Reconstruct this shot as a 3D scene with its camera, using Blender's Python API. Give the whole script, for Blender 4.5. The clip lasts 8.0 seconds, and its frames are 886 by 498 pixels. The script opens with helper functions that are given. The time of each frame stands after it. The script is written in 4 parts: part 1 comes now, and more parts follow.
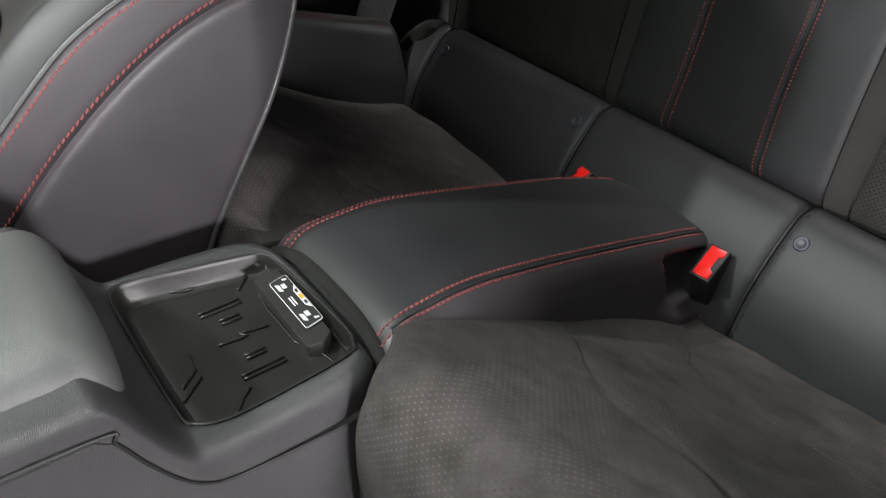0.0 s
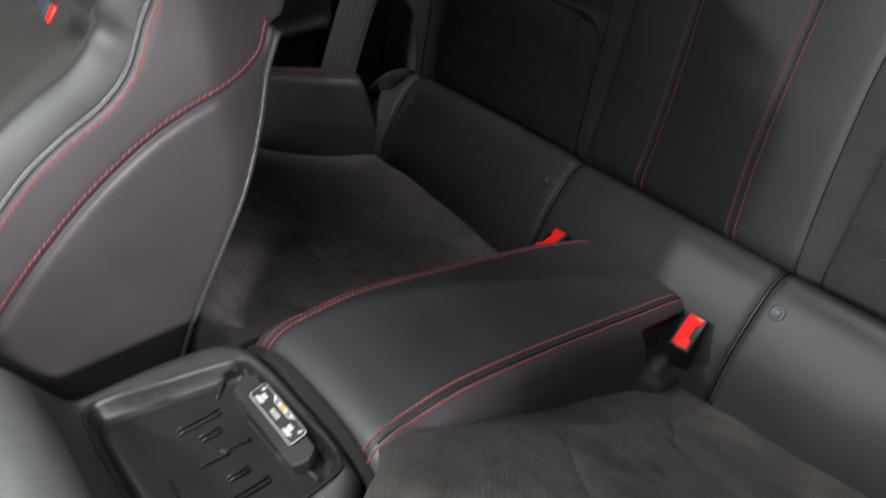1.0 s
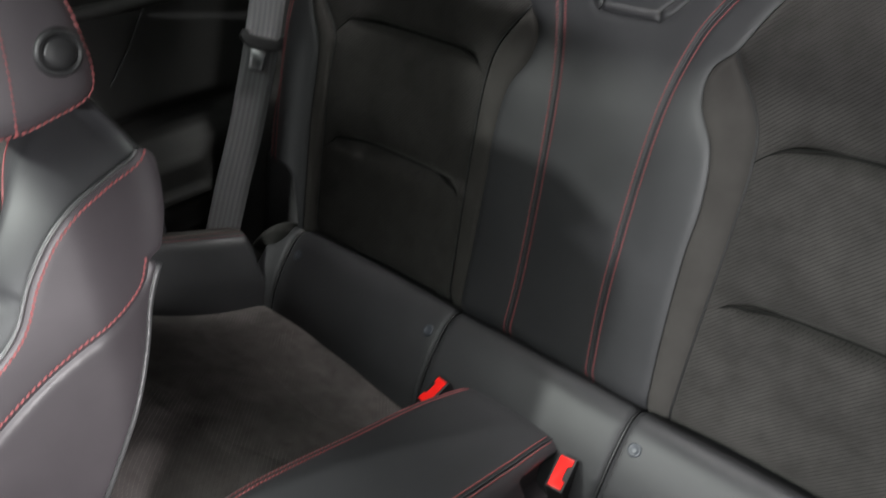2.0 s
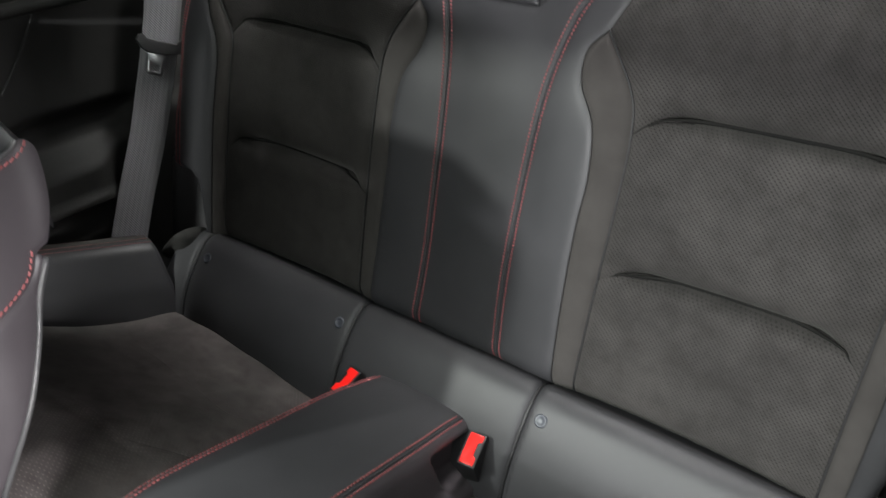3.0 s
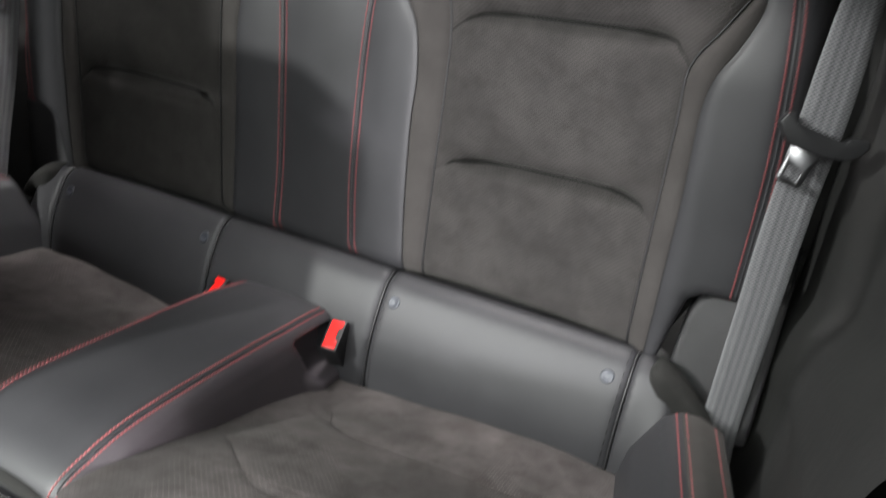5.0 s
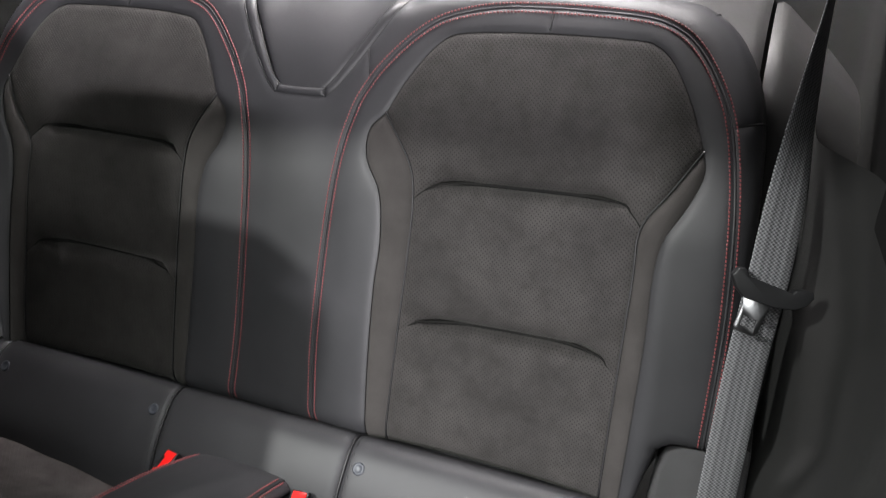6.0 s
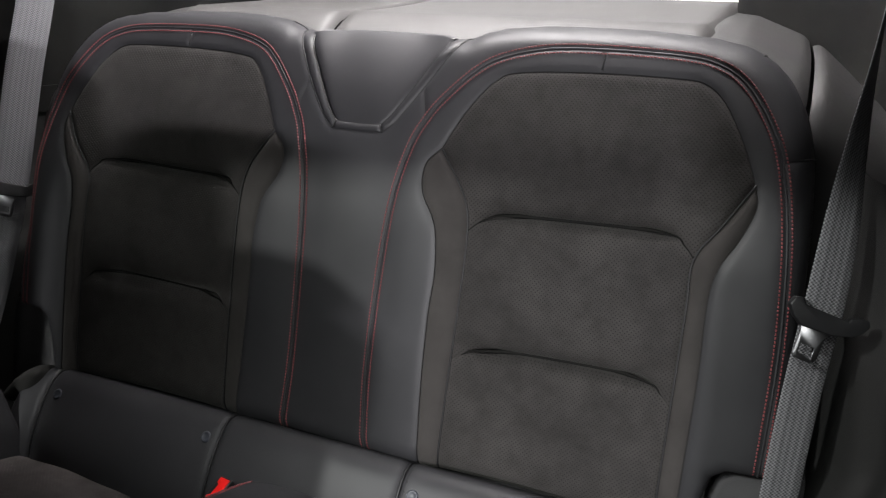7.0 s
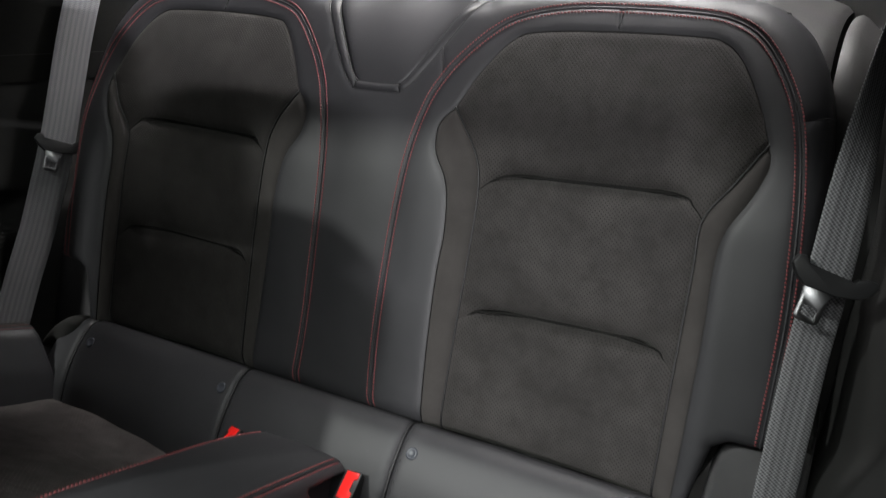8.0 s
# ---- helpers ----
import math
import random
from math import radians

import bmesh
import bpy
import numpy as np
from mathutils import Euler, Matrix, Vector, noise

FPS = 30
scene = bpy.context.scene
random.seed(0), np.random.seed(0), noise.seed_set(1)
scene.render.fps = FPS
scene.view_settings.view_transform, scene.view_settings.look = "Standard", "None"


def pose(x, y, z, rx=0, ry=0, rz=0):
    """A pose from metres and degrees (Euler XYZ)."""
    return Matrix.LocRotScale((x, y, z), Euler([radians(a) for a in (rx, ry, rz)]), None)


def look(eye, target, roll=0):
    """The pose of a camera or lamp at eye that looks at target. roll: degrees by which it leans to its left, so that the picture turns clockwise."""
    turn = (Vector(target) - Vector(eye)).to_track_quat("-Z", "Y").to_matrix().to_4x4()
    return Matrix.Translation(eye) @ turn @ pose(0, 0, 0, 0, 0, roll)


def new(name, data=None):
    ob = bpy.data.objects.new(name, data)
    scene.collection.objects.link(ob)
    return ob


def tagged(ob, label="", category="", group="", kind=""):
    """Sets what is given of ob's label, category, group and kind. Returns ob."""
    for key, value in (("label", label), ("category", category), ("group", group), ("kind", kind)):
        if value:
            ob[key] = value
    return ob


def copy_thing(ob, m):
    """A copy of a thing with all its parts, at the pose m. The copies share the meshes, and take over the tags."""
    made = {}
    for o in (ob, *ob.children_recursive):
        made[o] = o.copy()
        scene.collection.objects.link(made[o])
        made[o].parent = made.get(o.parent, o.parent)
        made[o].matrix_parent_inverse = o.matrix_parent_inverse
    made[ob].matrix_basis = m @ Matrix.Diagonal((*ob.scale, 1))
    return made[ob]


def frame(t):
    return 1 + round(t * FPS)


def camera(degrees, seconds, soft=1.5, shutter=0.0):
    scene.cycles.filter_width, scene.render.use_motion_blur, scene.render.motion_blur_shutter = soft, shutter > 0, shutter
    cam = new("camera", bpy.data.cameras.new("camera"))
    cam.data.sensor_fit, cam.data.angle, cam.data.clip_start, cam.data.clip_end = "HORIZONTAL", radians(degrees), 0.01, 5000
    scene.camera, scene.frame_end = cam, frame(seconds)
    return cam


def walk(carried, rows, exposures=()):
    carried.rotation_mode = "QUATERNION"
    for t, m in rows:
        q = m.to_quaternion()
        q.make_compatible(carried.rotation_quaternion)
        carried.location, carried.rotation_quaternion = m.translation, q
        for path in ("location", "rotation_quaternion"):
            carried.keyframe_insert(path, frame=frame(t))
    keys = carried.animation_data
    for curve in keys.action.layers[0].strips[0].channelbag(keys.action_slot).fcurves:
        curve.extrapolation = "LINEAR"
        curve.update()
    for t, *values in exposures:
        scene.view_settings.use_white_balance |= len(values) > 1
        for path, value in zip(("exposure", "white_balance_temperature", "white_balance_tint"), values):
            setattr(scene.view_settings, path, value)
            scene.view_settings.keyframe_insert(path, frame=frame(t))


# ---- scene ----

# ---- camera ----
cam = camera(59.36, 8.0, soft=1.1, shutter=0.5)
# seconds, x, y, z, yaw, pitch, roll
PATH = [
    (0.0, 0.465, -0.6636, 0.8555, 53.76, -36.06, 0.95),
    (0.5, 0.4193, -0.6715, 0.8505, 52.04, -36.13, 1.02),
    (1.0, 0.4107, -0.6358, 0.925, 50.86, -36.65, 0.55),
    (1.5, 0.407, -0.6043, 0.9988, 47.36, -35.9, 0.35),
    (2.0, 0.4294, -0.6072, 1.0743, 42.7, -32.22, -0.08),
    (2.2, 0.4332, -0.6076, 1.092, 40.91, -31.56, -0.24),
    (3.3, 0.5021, -0.6102, 1.0241, 36.03, -31.22, 0.06),
    (3.5, 0.5135, -0.6168, 1.0061, 35.38, -32.04, 0.10),
    (4.0, 0.5824, -0.6489, 0.96, 34.91, -34.59, -0.2),
    (4.5, 0.6014, -0.6584, 0.9582, 32.54, -35.85, -0.42),
    (5.0, 0.6042, -0.6683, 1.0155, 28.76, -33.35, 0.11),
    (5.2, 0.5968, -0.6828, 1.0298, 26.49, -30.27, 0.81),
    (6.3, 0.5453, -0.7218, 1.0103, 21.6, -19.34, 1.62),
    (6.5, 0.5339, -0.7333, 1.007, 21.48, -18.61, 1.75),
    (7.0, 0.5155, -0.7654, 1.0139, 22.55, -18.05, 1.67),
    (7.5, 0.5282, -0.7564, 0.9948, 24.63, -17.4, 1.96),
    (8.0, 0.5997, -0.7445, 0.955, 28.28, -17.61, 2.24),
]
walk(cam, [(t, pose(x, y, z, 0, 0, yaw) @ pose(0, 0, 0, 90 + pitch, 0, 0) @ pose(0, 0, 0, 0, 0, roll)) for t, x, y, z, yaw, pitch, roll in PATH],
     exposures=[(0.0, -0.72, 6500, 10.5), (1.0, -0.62, 6500, 10.5), (2.0, -0.12, 6500, 8.5), (3.5, 0.28, 6500, 10), (4.5, 0.5, 6500, 14), (5.2, 0.52, 6500, 13), (6.5, -0.11, 6500, 15), (7.0, -0.42, 6500, 14), (8.0, -0.46, 6500, 11.5)])

# ---- light ----
world = bpy.data.worlds.new("showroom")
scene.world = world
world.use_nodes = True
world.node_tree.nodes["Background"].inputs[0].default_value = (0.75, 0.79, 0.79, 1)
world.node_tree.nodes["Background"].inputs[1].default_value = 0.47


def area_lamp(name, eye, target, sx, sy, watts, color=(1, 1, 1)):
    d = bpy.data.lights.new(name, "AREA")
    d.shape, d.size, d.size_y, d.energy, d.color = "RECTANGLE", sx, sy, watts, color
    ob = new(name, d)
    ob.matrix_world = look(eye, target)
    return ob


# showroom daylight through the windscreen, the open door and the rear window, with added fills
area_lamp("windscreen_light", (-0.90, -2.1, 2.15), (0.15, -0.1, 0.6), 0.08, 0.08, 66, (0.96, 1.0, 0.95))
# soft fill, added to brighten the console, tunnel cover and left insert
area_lamp("windscreen_fill", (0.10, -1.65, 1.95), (0.0, -0.4, 0.45), 1.5, 0.4, 36, (0.94, 1.0, 0.94))
# steep fill, added to brighten the front seat's bolster
area_lamp("front_seat_fill", (-0.46, -1.25, 2.30), (-0.25, -0.62, 0.6), 0.5, 0.20, 50, (0.92, 1.0, 0.95))
area_lamp("door_light", (1.65, -1.10, 2.5), (0.3, -0.2, 0.4), 0.8, 0.6, 34, (1.0, 0.96, 0.97))
area_lamp("front_light", (1.85, -4.0, 1.5), (0.2, 0.0, 0.5), 0.30, 0.05, 215, (0.99, 0.99, 1.0))
# low fill, added to brighten the front seat's side
area_lamp("low_door_fill", (1.60, -0.54, 0.64), (-0.15, -0.60, 0.55), 0.26, 0.24, 58, (1.0, 0.97, 0.98))
area_lamp("rear_window_light", (-0.20, 0.44, 2.40), (0.0, 0.24, 0.95), 0.9, 0.3, 125, (1.0, 0.98, 0.96))


# ---- materials ----
def material(name):
    m = bpy.data.materials.new(name)
    m.use_nodes = True
    nt = m.node_tree
    return m, nt, nt.nodes["Principled BSDF"]


def node(nt, kind, **values):
    n = nt.nodes.new(kind)
    for key, value in values.items():
        n.inputs[key].default_value = value
    return n


def ramp(nt, source, stops):
    r = nt.nodes.new("ShaderNodeValToRGB")
    while len(r.color_ramp.elements) < len(stops):
        r.color_ramp.elements.new(0.5)
    for e, (p, c) in zip(r.color_ramp.elements, stops):
        e.position, e.color = p, (*c, 1)
    nt.links.new(source, r.inputs[0])
    return r


def bump(nt, bsdf, height, strength, distance, before=None):
    b = node(nt, "ShaderNodeBump", Strength=strength, Distance=distance)
    nt.links.new(height, b.inputs["Height"])
    if before:
        nt.links.new(before.outputs[0], b.inputs["Normal"])
    nt.links.new(b.outputs[0], bsdf.inputs["Normal"])
    return b


def grained(name, dark, light, rough, grain=900.0, depth=0.25, blotch=9.0, metal=0.0, spec=0.5, rough_spread=0.08, ripple=0.12):
    """Leather and moulded plastic: two scales of colour, fine cell grain."""
    m, nt, b = material(name)
    co = nt.nodes.new("ShaderNodeTexCoord")
    big = node(nt, "ShaderNodeTexNoise", Scale=blotch, Detail=4.0, Roughness=0.6)
    nt.links.new(co.outputs["Object"], big.inputs["Vector"])
    col = ramp(nt, big.outputs["Fac"], [(0.3, dark), (0.7, light)])
    nt.links.new(col.outputs[0], b.inputs["Base Color"])
    cell = node(nt, "ShaderNodeTexVoronoi", Scale=grain)
    nt.links.new(co.outputs["Object"], cell.inputs["Vector"])
    fine = bump(nt, b, cell.outputs["Distance"], depth, 0.0006)
    wave = node(nt, "ShaderNodeTexNoise", Scale=26.0, Detail=3.0)
    nt.links.new(co.outputs["Object"], wave.inputs["Vector"])
    bump(nt, b, wave.outputs["Fac"], ripple, 0.004, fine)
    rr = node(nt, "ShaderNodeMapRange")
    rr.inputs["To Min"].default_value, rr.inputs["To Max"].default_value = rough - rough_spread, rough + rough_spread
    nt.links.new(big.outputs["Fac"], rr.inputs["Value"])
    nt.links.new(rr.outputs[0], b.inputs["Roughness"])
    b.inputs["Metallic"].default_value = metal
    b.inputs["Specular IOR Level"].default_value = spec
    return m


def suede(name, dark, light, holes=0.0, pitch=0.0065, hole_dark=0.7, nap=0.0, lint=False):
    """Microfibre with a brushed nap; holes: radius of its perforation as a share of the pitch."""
    m, nt, b = material(name)
    uv = nt.nodes.new("ShaderNodeUVMap")
    big = node(nt, "ShaderNodeTexNoise", Scale=21.0, Detail=8.0, Roughness=0.62, Distortion=0.15)
    nt.links.new(uv.outputs[0], big.inputs["Vector"])
    col = ramp(nt, big.outputs["Fac"], [(0.30, dark), (0.70, light)])
    fuzz = node(nt, "ShaderNodeTexNoise", Scale=1500.0, Detail=3.0)
    nt.links.new(uv.outputs[0], fuzz.inputs["Vector"])
    mix = nt.nodes.new("ShaderNodeMix")
    mix.data_type, mix.blend_type = "RGBA", "MULTIPLY"
    mix.inputs[0].default_value = 0.75
    spots = ramp(nt, fuzz.outputs["Fac"], [(0.3, (0.6, 0.6, 0.6)), (0.7, (1.3, 1.3, 1.3))])
    nt.links.new(col.outputs[0], mix.inputs[6])
    nt.links.new(spots.outputs[0], mix.inputs[7])
    last = mix.outputs[2]
    if nap:
        soil = node(nt, "ShaderNodeTexNoise", Scale=34.0, Detail=9.0, Roughness=0.68)
        nt.links.new(uv.outputs[0], soil.inputs["Vector"])
        soiled = ramp(nt, soil.outputs["Fac"], [(0.36, (0.72, 0.70, 0.68)), (0.52, (1, 1, 1)), (0.70, (1.22, 1.20, 1.20))])
        soil_mix = nt.nodes.new("ShaderNodeMix")
        soil_mix.data_type, soil_mix.blend_type = "RGBA", "MULTIPLY"
        soil_mix.inputs[0].default_value = min(1.0, nap * 6.25)
        nt.links.new(last, soil_mix.inputs[6])
        nt.links.new(soiled.outputs[0], soil_mix.inputs[7])
        last = soil_mix.outputs[2]
        # patches where the nap is brushed the other way
        brushed = node(nt, "ShaderNodeTexNoise", Scale=6.5, Detail=2.0, Roughness=0.45, Distortion=0.35)
        nt.links.new(uv.outputs[0], brushed.inputs["Vector"])
        patch = ramp(nt, brushed.outputs["Fac"], [(0.44, (1 - nap, 1 - nap, 1 - nap)), (0.55, (1 + nap, 1 + nap, 1 + nap))])
        nap_mix = nt.nodes.new("ShaderNodeMix")
        nap_mix.data_type, nap_mix.blend_type = "RGBA", "MULTIPLY"
        nap_mix.inputs[0].default_value = 1.0
        nt.links.new(last, nap_mix.inputs[6])
        nt.links.new(patch.outputs[0], nap_mix.inputs[7])
        last = nap_mix.outputs[2]
    first = bump(nt, b, fuzz.outputs["Fac"], 0.35, 0.0008)
    if holes:
        mp = nt.nodes.new("ShaderNodeMapping")
        mp.inputs["Rotation"].default_value = (0, 0, radians(45))
        nt.links.new(uv.outputs[0], mp.inputs["Vector"])
        dots = node(nt, "ShaderNodeTexVoronoi", Scale=1 / (pitch * 0.7071), Randomness=0.0)
        dots.voronoi_dimensions = "2D"
        nt.links.new(mp.outputs[0], dots.inputs["Vector"])
        hole = ramp(nt, dots.outputs["Distance"], [(holes * 0.75, (0, 0, 0)), (holes * 1.25, (1, 1, 1))])
        dark_mix = nt.nodes.new("ShaderNodeMix")
        dark_mix.data_type, dark_mix.blend_type = "RGBA", "MULTIPLY"
        dark_mix.inputs[0].default_value = hole_dark
        nt.links.new(last, dark_mix.inputs[6])
        nt.links.new(hole.outputs[0], dark_mix.inputs[7])
        if lint:
            # pale lint in the holes, more of it where the seat is worn
            where = node(nt, "ShaderNodeTexNoise", Scale=7.0, Detail=1.0)
            nt.links.new(uv.outputs[0], where.inputs["Vector"])
            tone = ramp(nt, where.outputs["Fac"], [(0.44, (0.35, 0.35, 0.35)), (0.58, (2.5, 2.4, 2.3))])
            tone_mix = nt.nodes.new("ShaderNodeMix")
            tone_mix.data_type, tone_mix.blend_type = "RGBA", "MULTIPLY"
            tone_mix.inputs[0].default_value = 1.0
            nt.links.new(last, tone_mix.inputs[6])
            nt.links.new(tone.outputs[0], tone_mix.inputs[7])
            dark_mix.blend_type = "MIX"
            nt.links.new(hole.outputs[0], dark_mix.inputs[0])
            nt.links.new(tone_mix.outputs[2], dark_mix.inputs[6])
            nt.links.new(last, dark_mix.inputs[7])
        last = dark_mix.outputs[2]
        bump(nt, b, hole.outputs[0], 0.6, 0.0012, first)
    nt.links.new(last, b.inputs["Base Color"])
    b.inputs["Roughness"].default_value = 0.92
    b.inputs["Specular IOR Level"].default_value = 0.25
    b.inputs["Sheen Weight"].default_value = 0.07
    b.inputs["Sheen Roughness"].default_value = 0.5
    b.inputs["Sheen Tint"].default_value = (0.55, 0.56, 0.52, 1)
    return m


def plain(name, color, rough, metal=0.0, spots=0.12):
    m, nt, b = material(name)
    co = nt.nodes.new("ShaderNodeTexCoord")
    n = node(nt, "ShaderNodeTexNoise", Scale=120.0, Detail=3.0)
    nt.links.new(co.outputs["Object"], n.inputs["Vector"])
    col = ramp(nt, n.outputs["Fac"], [(0.3, tuple(c * (1 - spots) for c in color)), (0.7, tuple(min(1, c * (1 + spots)) for c in color))])
    nt.links.new(col.outputs[0], b.inputs["Base Color"])
    b.inputs["Roughness"].default_value, b.inputs["Metallic"].default_value = rough, metal
    return m


def woven(name, dark, light):
    """Belt webbing: ribs along and picks across, from the strip's own coordinates in metres."""
    m, nt, b = material(name)
    uv = nt.nodes.new("ShaderNodeUVMap")
    sep = nt.nodes.new("ShaderNodeSeparateXYZ")
    nt.links.new(uv.outputs[0], sep.inputs[0])

    def wave(out, per_metre):
        a = node(nt, "ShaderNodeMath")
        a.operation = "MULTIPLY"
        a.inputs[1].default_value = per_metre * 6.2832
        nt.links.new(out, a.inputs[0])
        s = nt.nodes.new("ShaderNodeMath")
        s.operation = "SINE"
        nt.links.new(a.outputs[0], s.inputs[0])
        return s.outputs[0]

    mul = nt.nodes.new("ShaderNodeMath")
    mul.operation = "MULTIPLY"
    nt.links.new(wave(sep.outputs[0], 215.0), mul.inputs[0])
    nt.links.new(wave(sep.outputs[1], 255.0), mul.inputs[1])
    rib = nt.nodes.new("ShaderNodeMath")
    rib.operation = "MULTIPLY_ADD"
    rib.inputs[1].default_value = 0.2
    nt.links.new(wave(sep.outputs[0], 125.0), rib.inputs[0])
    nt.links.new(mul.outputs[0], rib.inputs[2])
    rng = node(nt, "ShaderNodeMapRange")
    rng.inputs["From Min"].default_value, rng.inputs["From Max"].default_value = -1.6, 1.6
    nt.links.new(rib.outputs[0], rng.inputs["Value"])
    col = ramp(nt, rng.outputs[0], [(0.2, dark), (0.85, light)])
    nt.links.new(col.outputs[0], b.inputs["Base Color"])
    bump(nt, b, rng.outputs[0], 0.75, 0.0012)
    b.inputs["Roughness"].default_value = 0.6
    return m


M_LEATHER = grained("black_leather", (0.0245, 0.0245, 0.0268), (0.033, 0.0325, 0.0355), 0.50, depth=0.06, spec=0.38, ripple=0.035)
M_LEATHER_SIDE = grained("charcoal_leather", (0.042, 0.0365, 0.041), (0.058, 0.0505, 0.056), 0.46, depth=0.07, ripple=0.03)
M_SUEDE = suede("charcoal_suede", (0.031, 0.0283, 0.0270), (0.045, 0.0413, 0.0395))
M_SUEDE_PERF = suede("perforated_charcoal_suede", (0.027, 0.0250, 0.0242), (0.039, 0.0362, 0.0348), 0.20, 0.0054, 0.74, 0.10)
M_STRIP = suede("ribbed_black_cloth", (0.012, 0.0118, 0.0113), (0.021, 0.0205, 0.0195))
M_SUEDE_SEAT = suede("worn_perforated_suede", (0.0415, 0.0365, 0.0358), (0.0630, 0.0556, 0.0546), 0.12, 0.0068, 0.7, 0.16, True)
M_PLASTIC = grained("grained_black_plastic", (0.040, 0.039, 0.041), (0.058, 0.057, 0.060), 0.36, 2000.0, 0.7, spec=0.6)
M_LID = grained("grained_lid_leather", (0.086, 0.090, 0.088), (0.110, 0.114, 0.111), 0.38, 1900.0, 0.35, spec=0.6)
M_RUBBER = grained("black_rubber", (0.015, 0.015, 0.014), (0.023, 0.023, 0.0215), 0.33, 2500.0, 0.12, spec=0.45)
M_TRIM = grained("dark_trim_plastic", (0.0175, 0.0175, 0.0170), (0.0255, 0.0255, 0.0250), 0.58, 1800.0, 0.3, spec=0.25)
M_PILLAR_TUCK = grained("black_pillar_cloth_and_tuck_shade", (0.006, 0.006, 0.006), (0.011, 0.011, 0.010), 0.85, 900.0, 0.3, spec=0.1)
M_CARPET = suede("black_carpet", (0.010, 0.010, 0.010), (0.020, 0.020, 0.019))
M_THREAD = plain("red_thread", (0.20, 0.047, 0.050), 0.65)
M_PIPE = grained("grey_piping", (0.05, 0.05, 0.052), (0.07, 0.07, 0.072), 0.35)
M_RED = plain("red_button_plastic", (0.78, 0.015, 0.012), 0.3, 0.0, 0.04)
M_BLACK = plain("satin_black_plastic", (0.011, 0.011, 0.012), 0.48)
M_CHROME = plain("brushed_steel", (0.25, 0.25, 0.26), 0.42, 1.0, 0.06)
M_BOLT = plain("grey_pin_plastic", (0.036, 0.040, 0.050), 0.42)
M_WEB = woven("grey_webbing", (0.035, 0.035, 0.037), (0.31, 0.31, 0.325))
M_WHITE = plain("white_print", (0.6, 0.6, 0.6), 0.5, 0.0, 0.03)
M_ORANGE = plain("orange_print", (0.75, 0.3, 0.02), 0.5, 0.0, 0.03)
M_LINER = grained("grey_headliner", (0.10, 0.10, 0.10), (0.13, 0.13, 0.125), 0.9, 700.0, 0.4)
M_SHOULDER = grained("dark_shoulder_trim", (0.010, 0.0097, 0.0094), (0.015, 0.0143, 0.0140), 0.6, 1200.0, 0.3)
M_SHELF = grained("grey_shelf_trim", (0.029, 0.028, 0.027), (0.039, 0.0375, 0.0362), 0.55, 1200.0, 0.3)

# ---- building tools ----
from mathutils.geometry import delaunay_2d_cdt


def thing(name, label, category, at=(0, 0, 0), group="", kind=""):
    ob = new(name)
    ob.empty_display_size = 0.05
    ob.location = at
    return tagged(ob, label, category, group, kind)


def mesh_object(name, verts, faces, mat, parent=None, label="", uv=None, smooth=True):
    """One mesh object, in world coordinates, under its parent."""
    me = bpy.data.meshes.new(name)
    me.from_pydata([tuple(map(float, v)) for v in verts], [], [tuple(map(int, f)) for f in faces])
    if uv is not None:
        layer = me.uv_layers.new(name="UVMap")
        idx = np.zeros(len(me.loops), dtype=np.int32)
        me.loops.foreach_get("vertex_index", idx)
        layer.data.foreach_set("uv", np.asarray(uv, dtype=np.float32)[idx].ravel())
    me.materials.append(mat)
    if smooth:
        me.polygons.foreach_set("use_smooth", [True] * len(me.polygons))
    me.validate()
    ob = new(name, me)
    if parent:
        ob.parent = parent
        m = parent.matrix_basis.copy()
        p = parent.parent
        while p:
            m = p.matrix_basis @ m
            p = p.parent
        ob.matrix_parent_inverse = m.inverted()
    return tagged(ob, label)


def part(name, bm, mat, parent, label="", smooth=True):
    me = bpy.data.meshes.new("tmp")
    bmesh.ops.recalc_face_normals(bm, faces=bm.faces)
    bm.to_mesh(me)
    bm.free()
    v = [x.co[:] for x in me.vertices]
    f = [tuple(p.vertices) for p in me.polygons]
    bpy.data.meshes.remove(me)
    return mesh_object(name, v, f, mat, parent, label, None, smooth)


def curve(points, n=8, closed=False):
    """A smooth line through the points, n steps a span."""
    p = np.asarray(points, float)
    if closed:
        p = np.vstack([p[-1], p, p[0], p[1]])
    else:
        p = np.vstack([2 * p[0] - p[1], p, 2 * p[-1] - p[-2]])
    out = []
    for i in range(1, len(p) - 2):
        a, b, c, d = p[i - 1:i + 3]
        t = np.linspace(0, 1, n, endpoint=False)[:, None]
        out.append(0.5 * (2 * b + (c - a) * t + (2 * a - 5 * b + 4 * c - d) * t**2 + (3 * b - a - 3 * c + d) * t**3))
    if not closed:
        out.append(p[-2][None])
    return np.vstack(out)


def even(line, step):
    """The same line in even steps."""
    line = np.asarray(line, float)
    s = np.r_[0, np.cumsum(np.linalg.norm(np.diff(line, axis=0), axis=1))]
    n = max(1, int(round(s[-1] / step)))
    q = np.linspace(0, s[-1], n + 1)
    return np.stack([np.interp(q, s, line[:, k]) for k in range(line.shape[1])], 1)


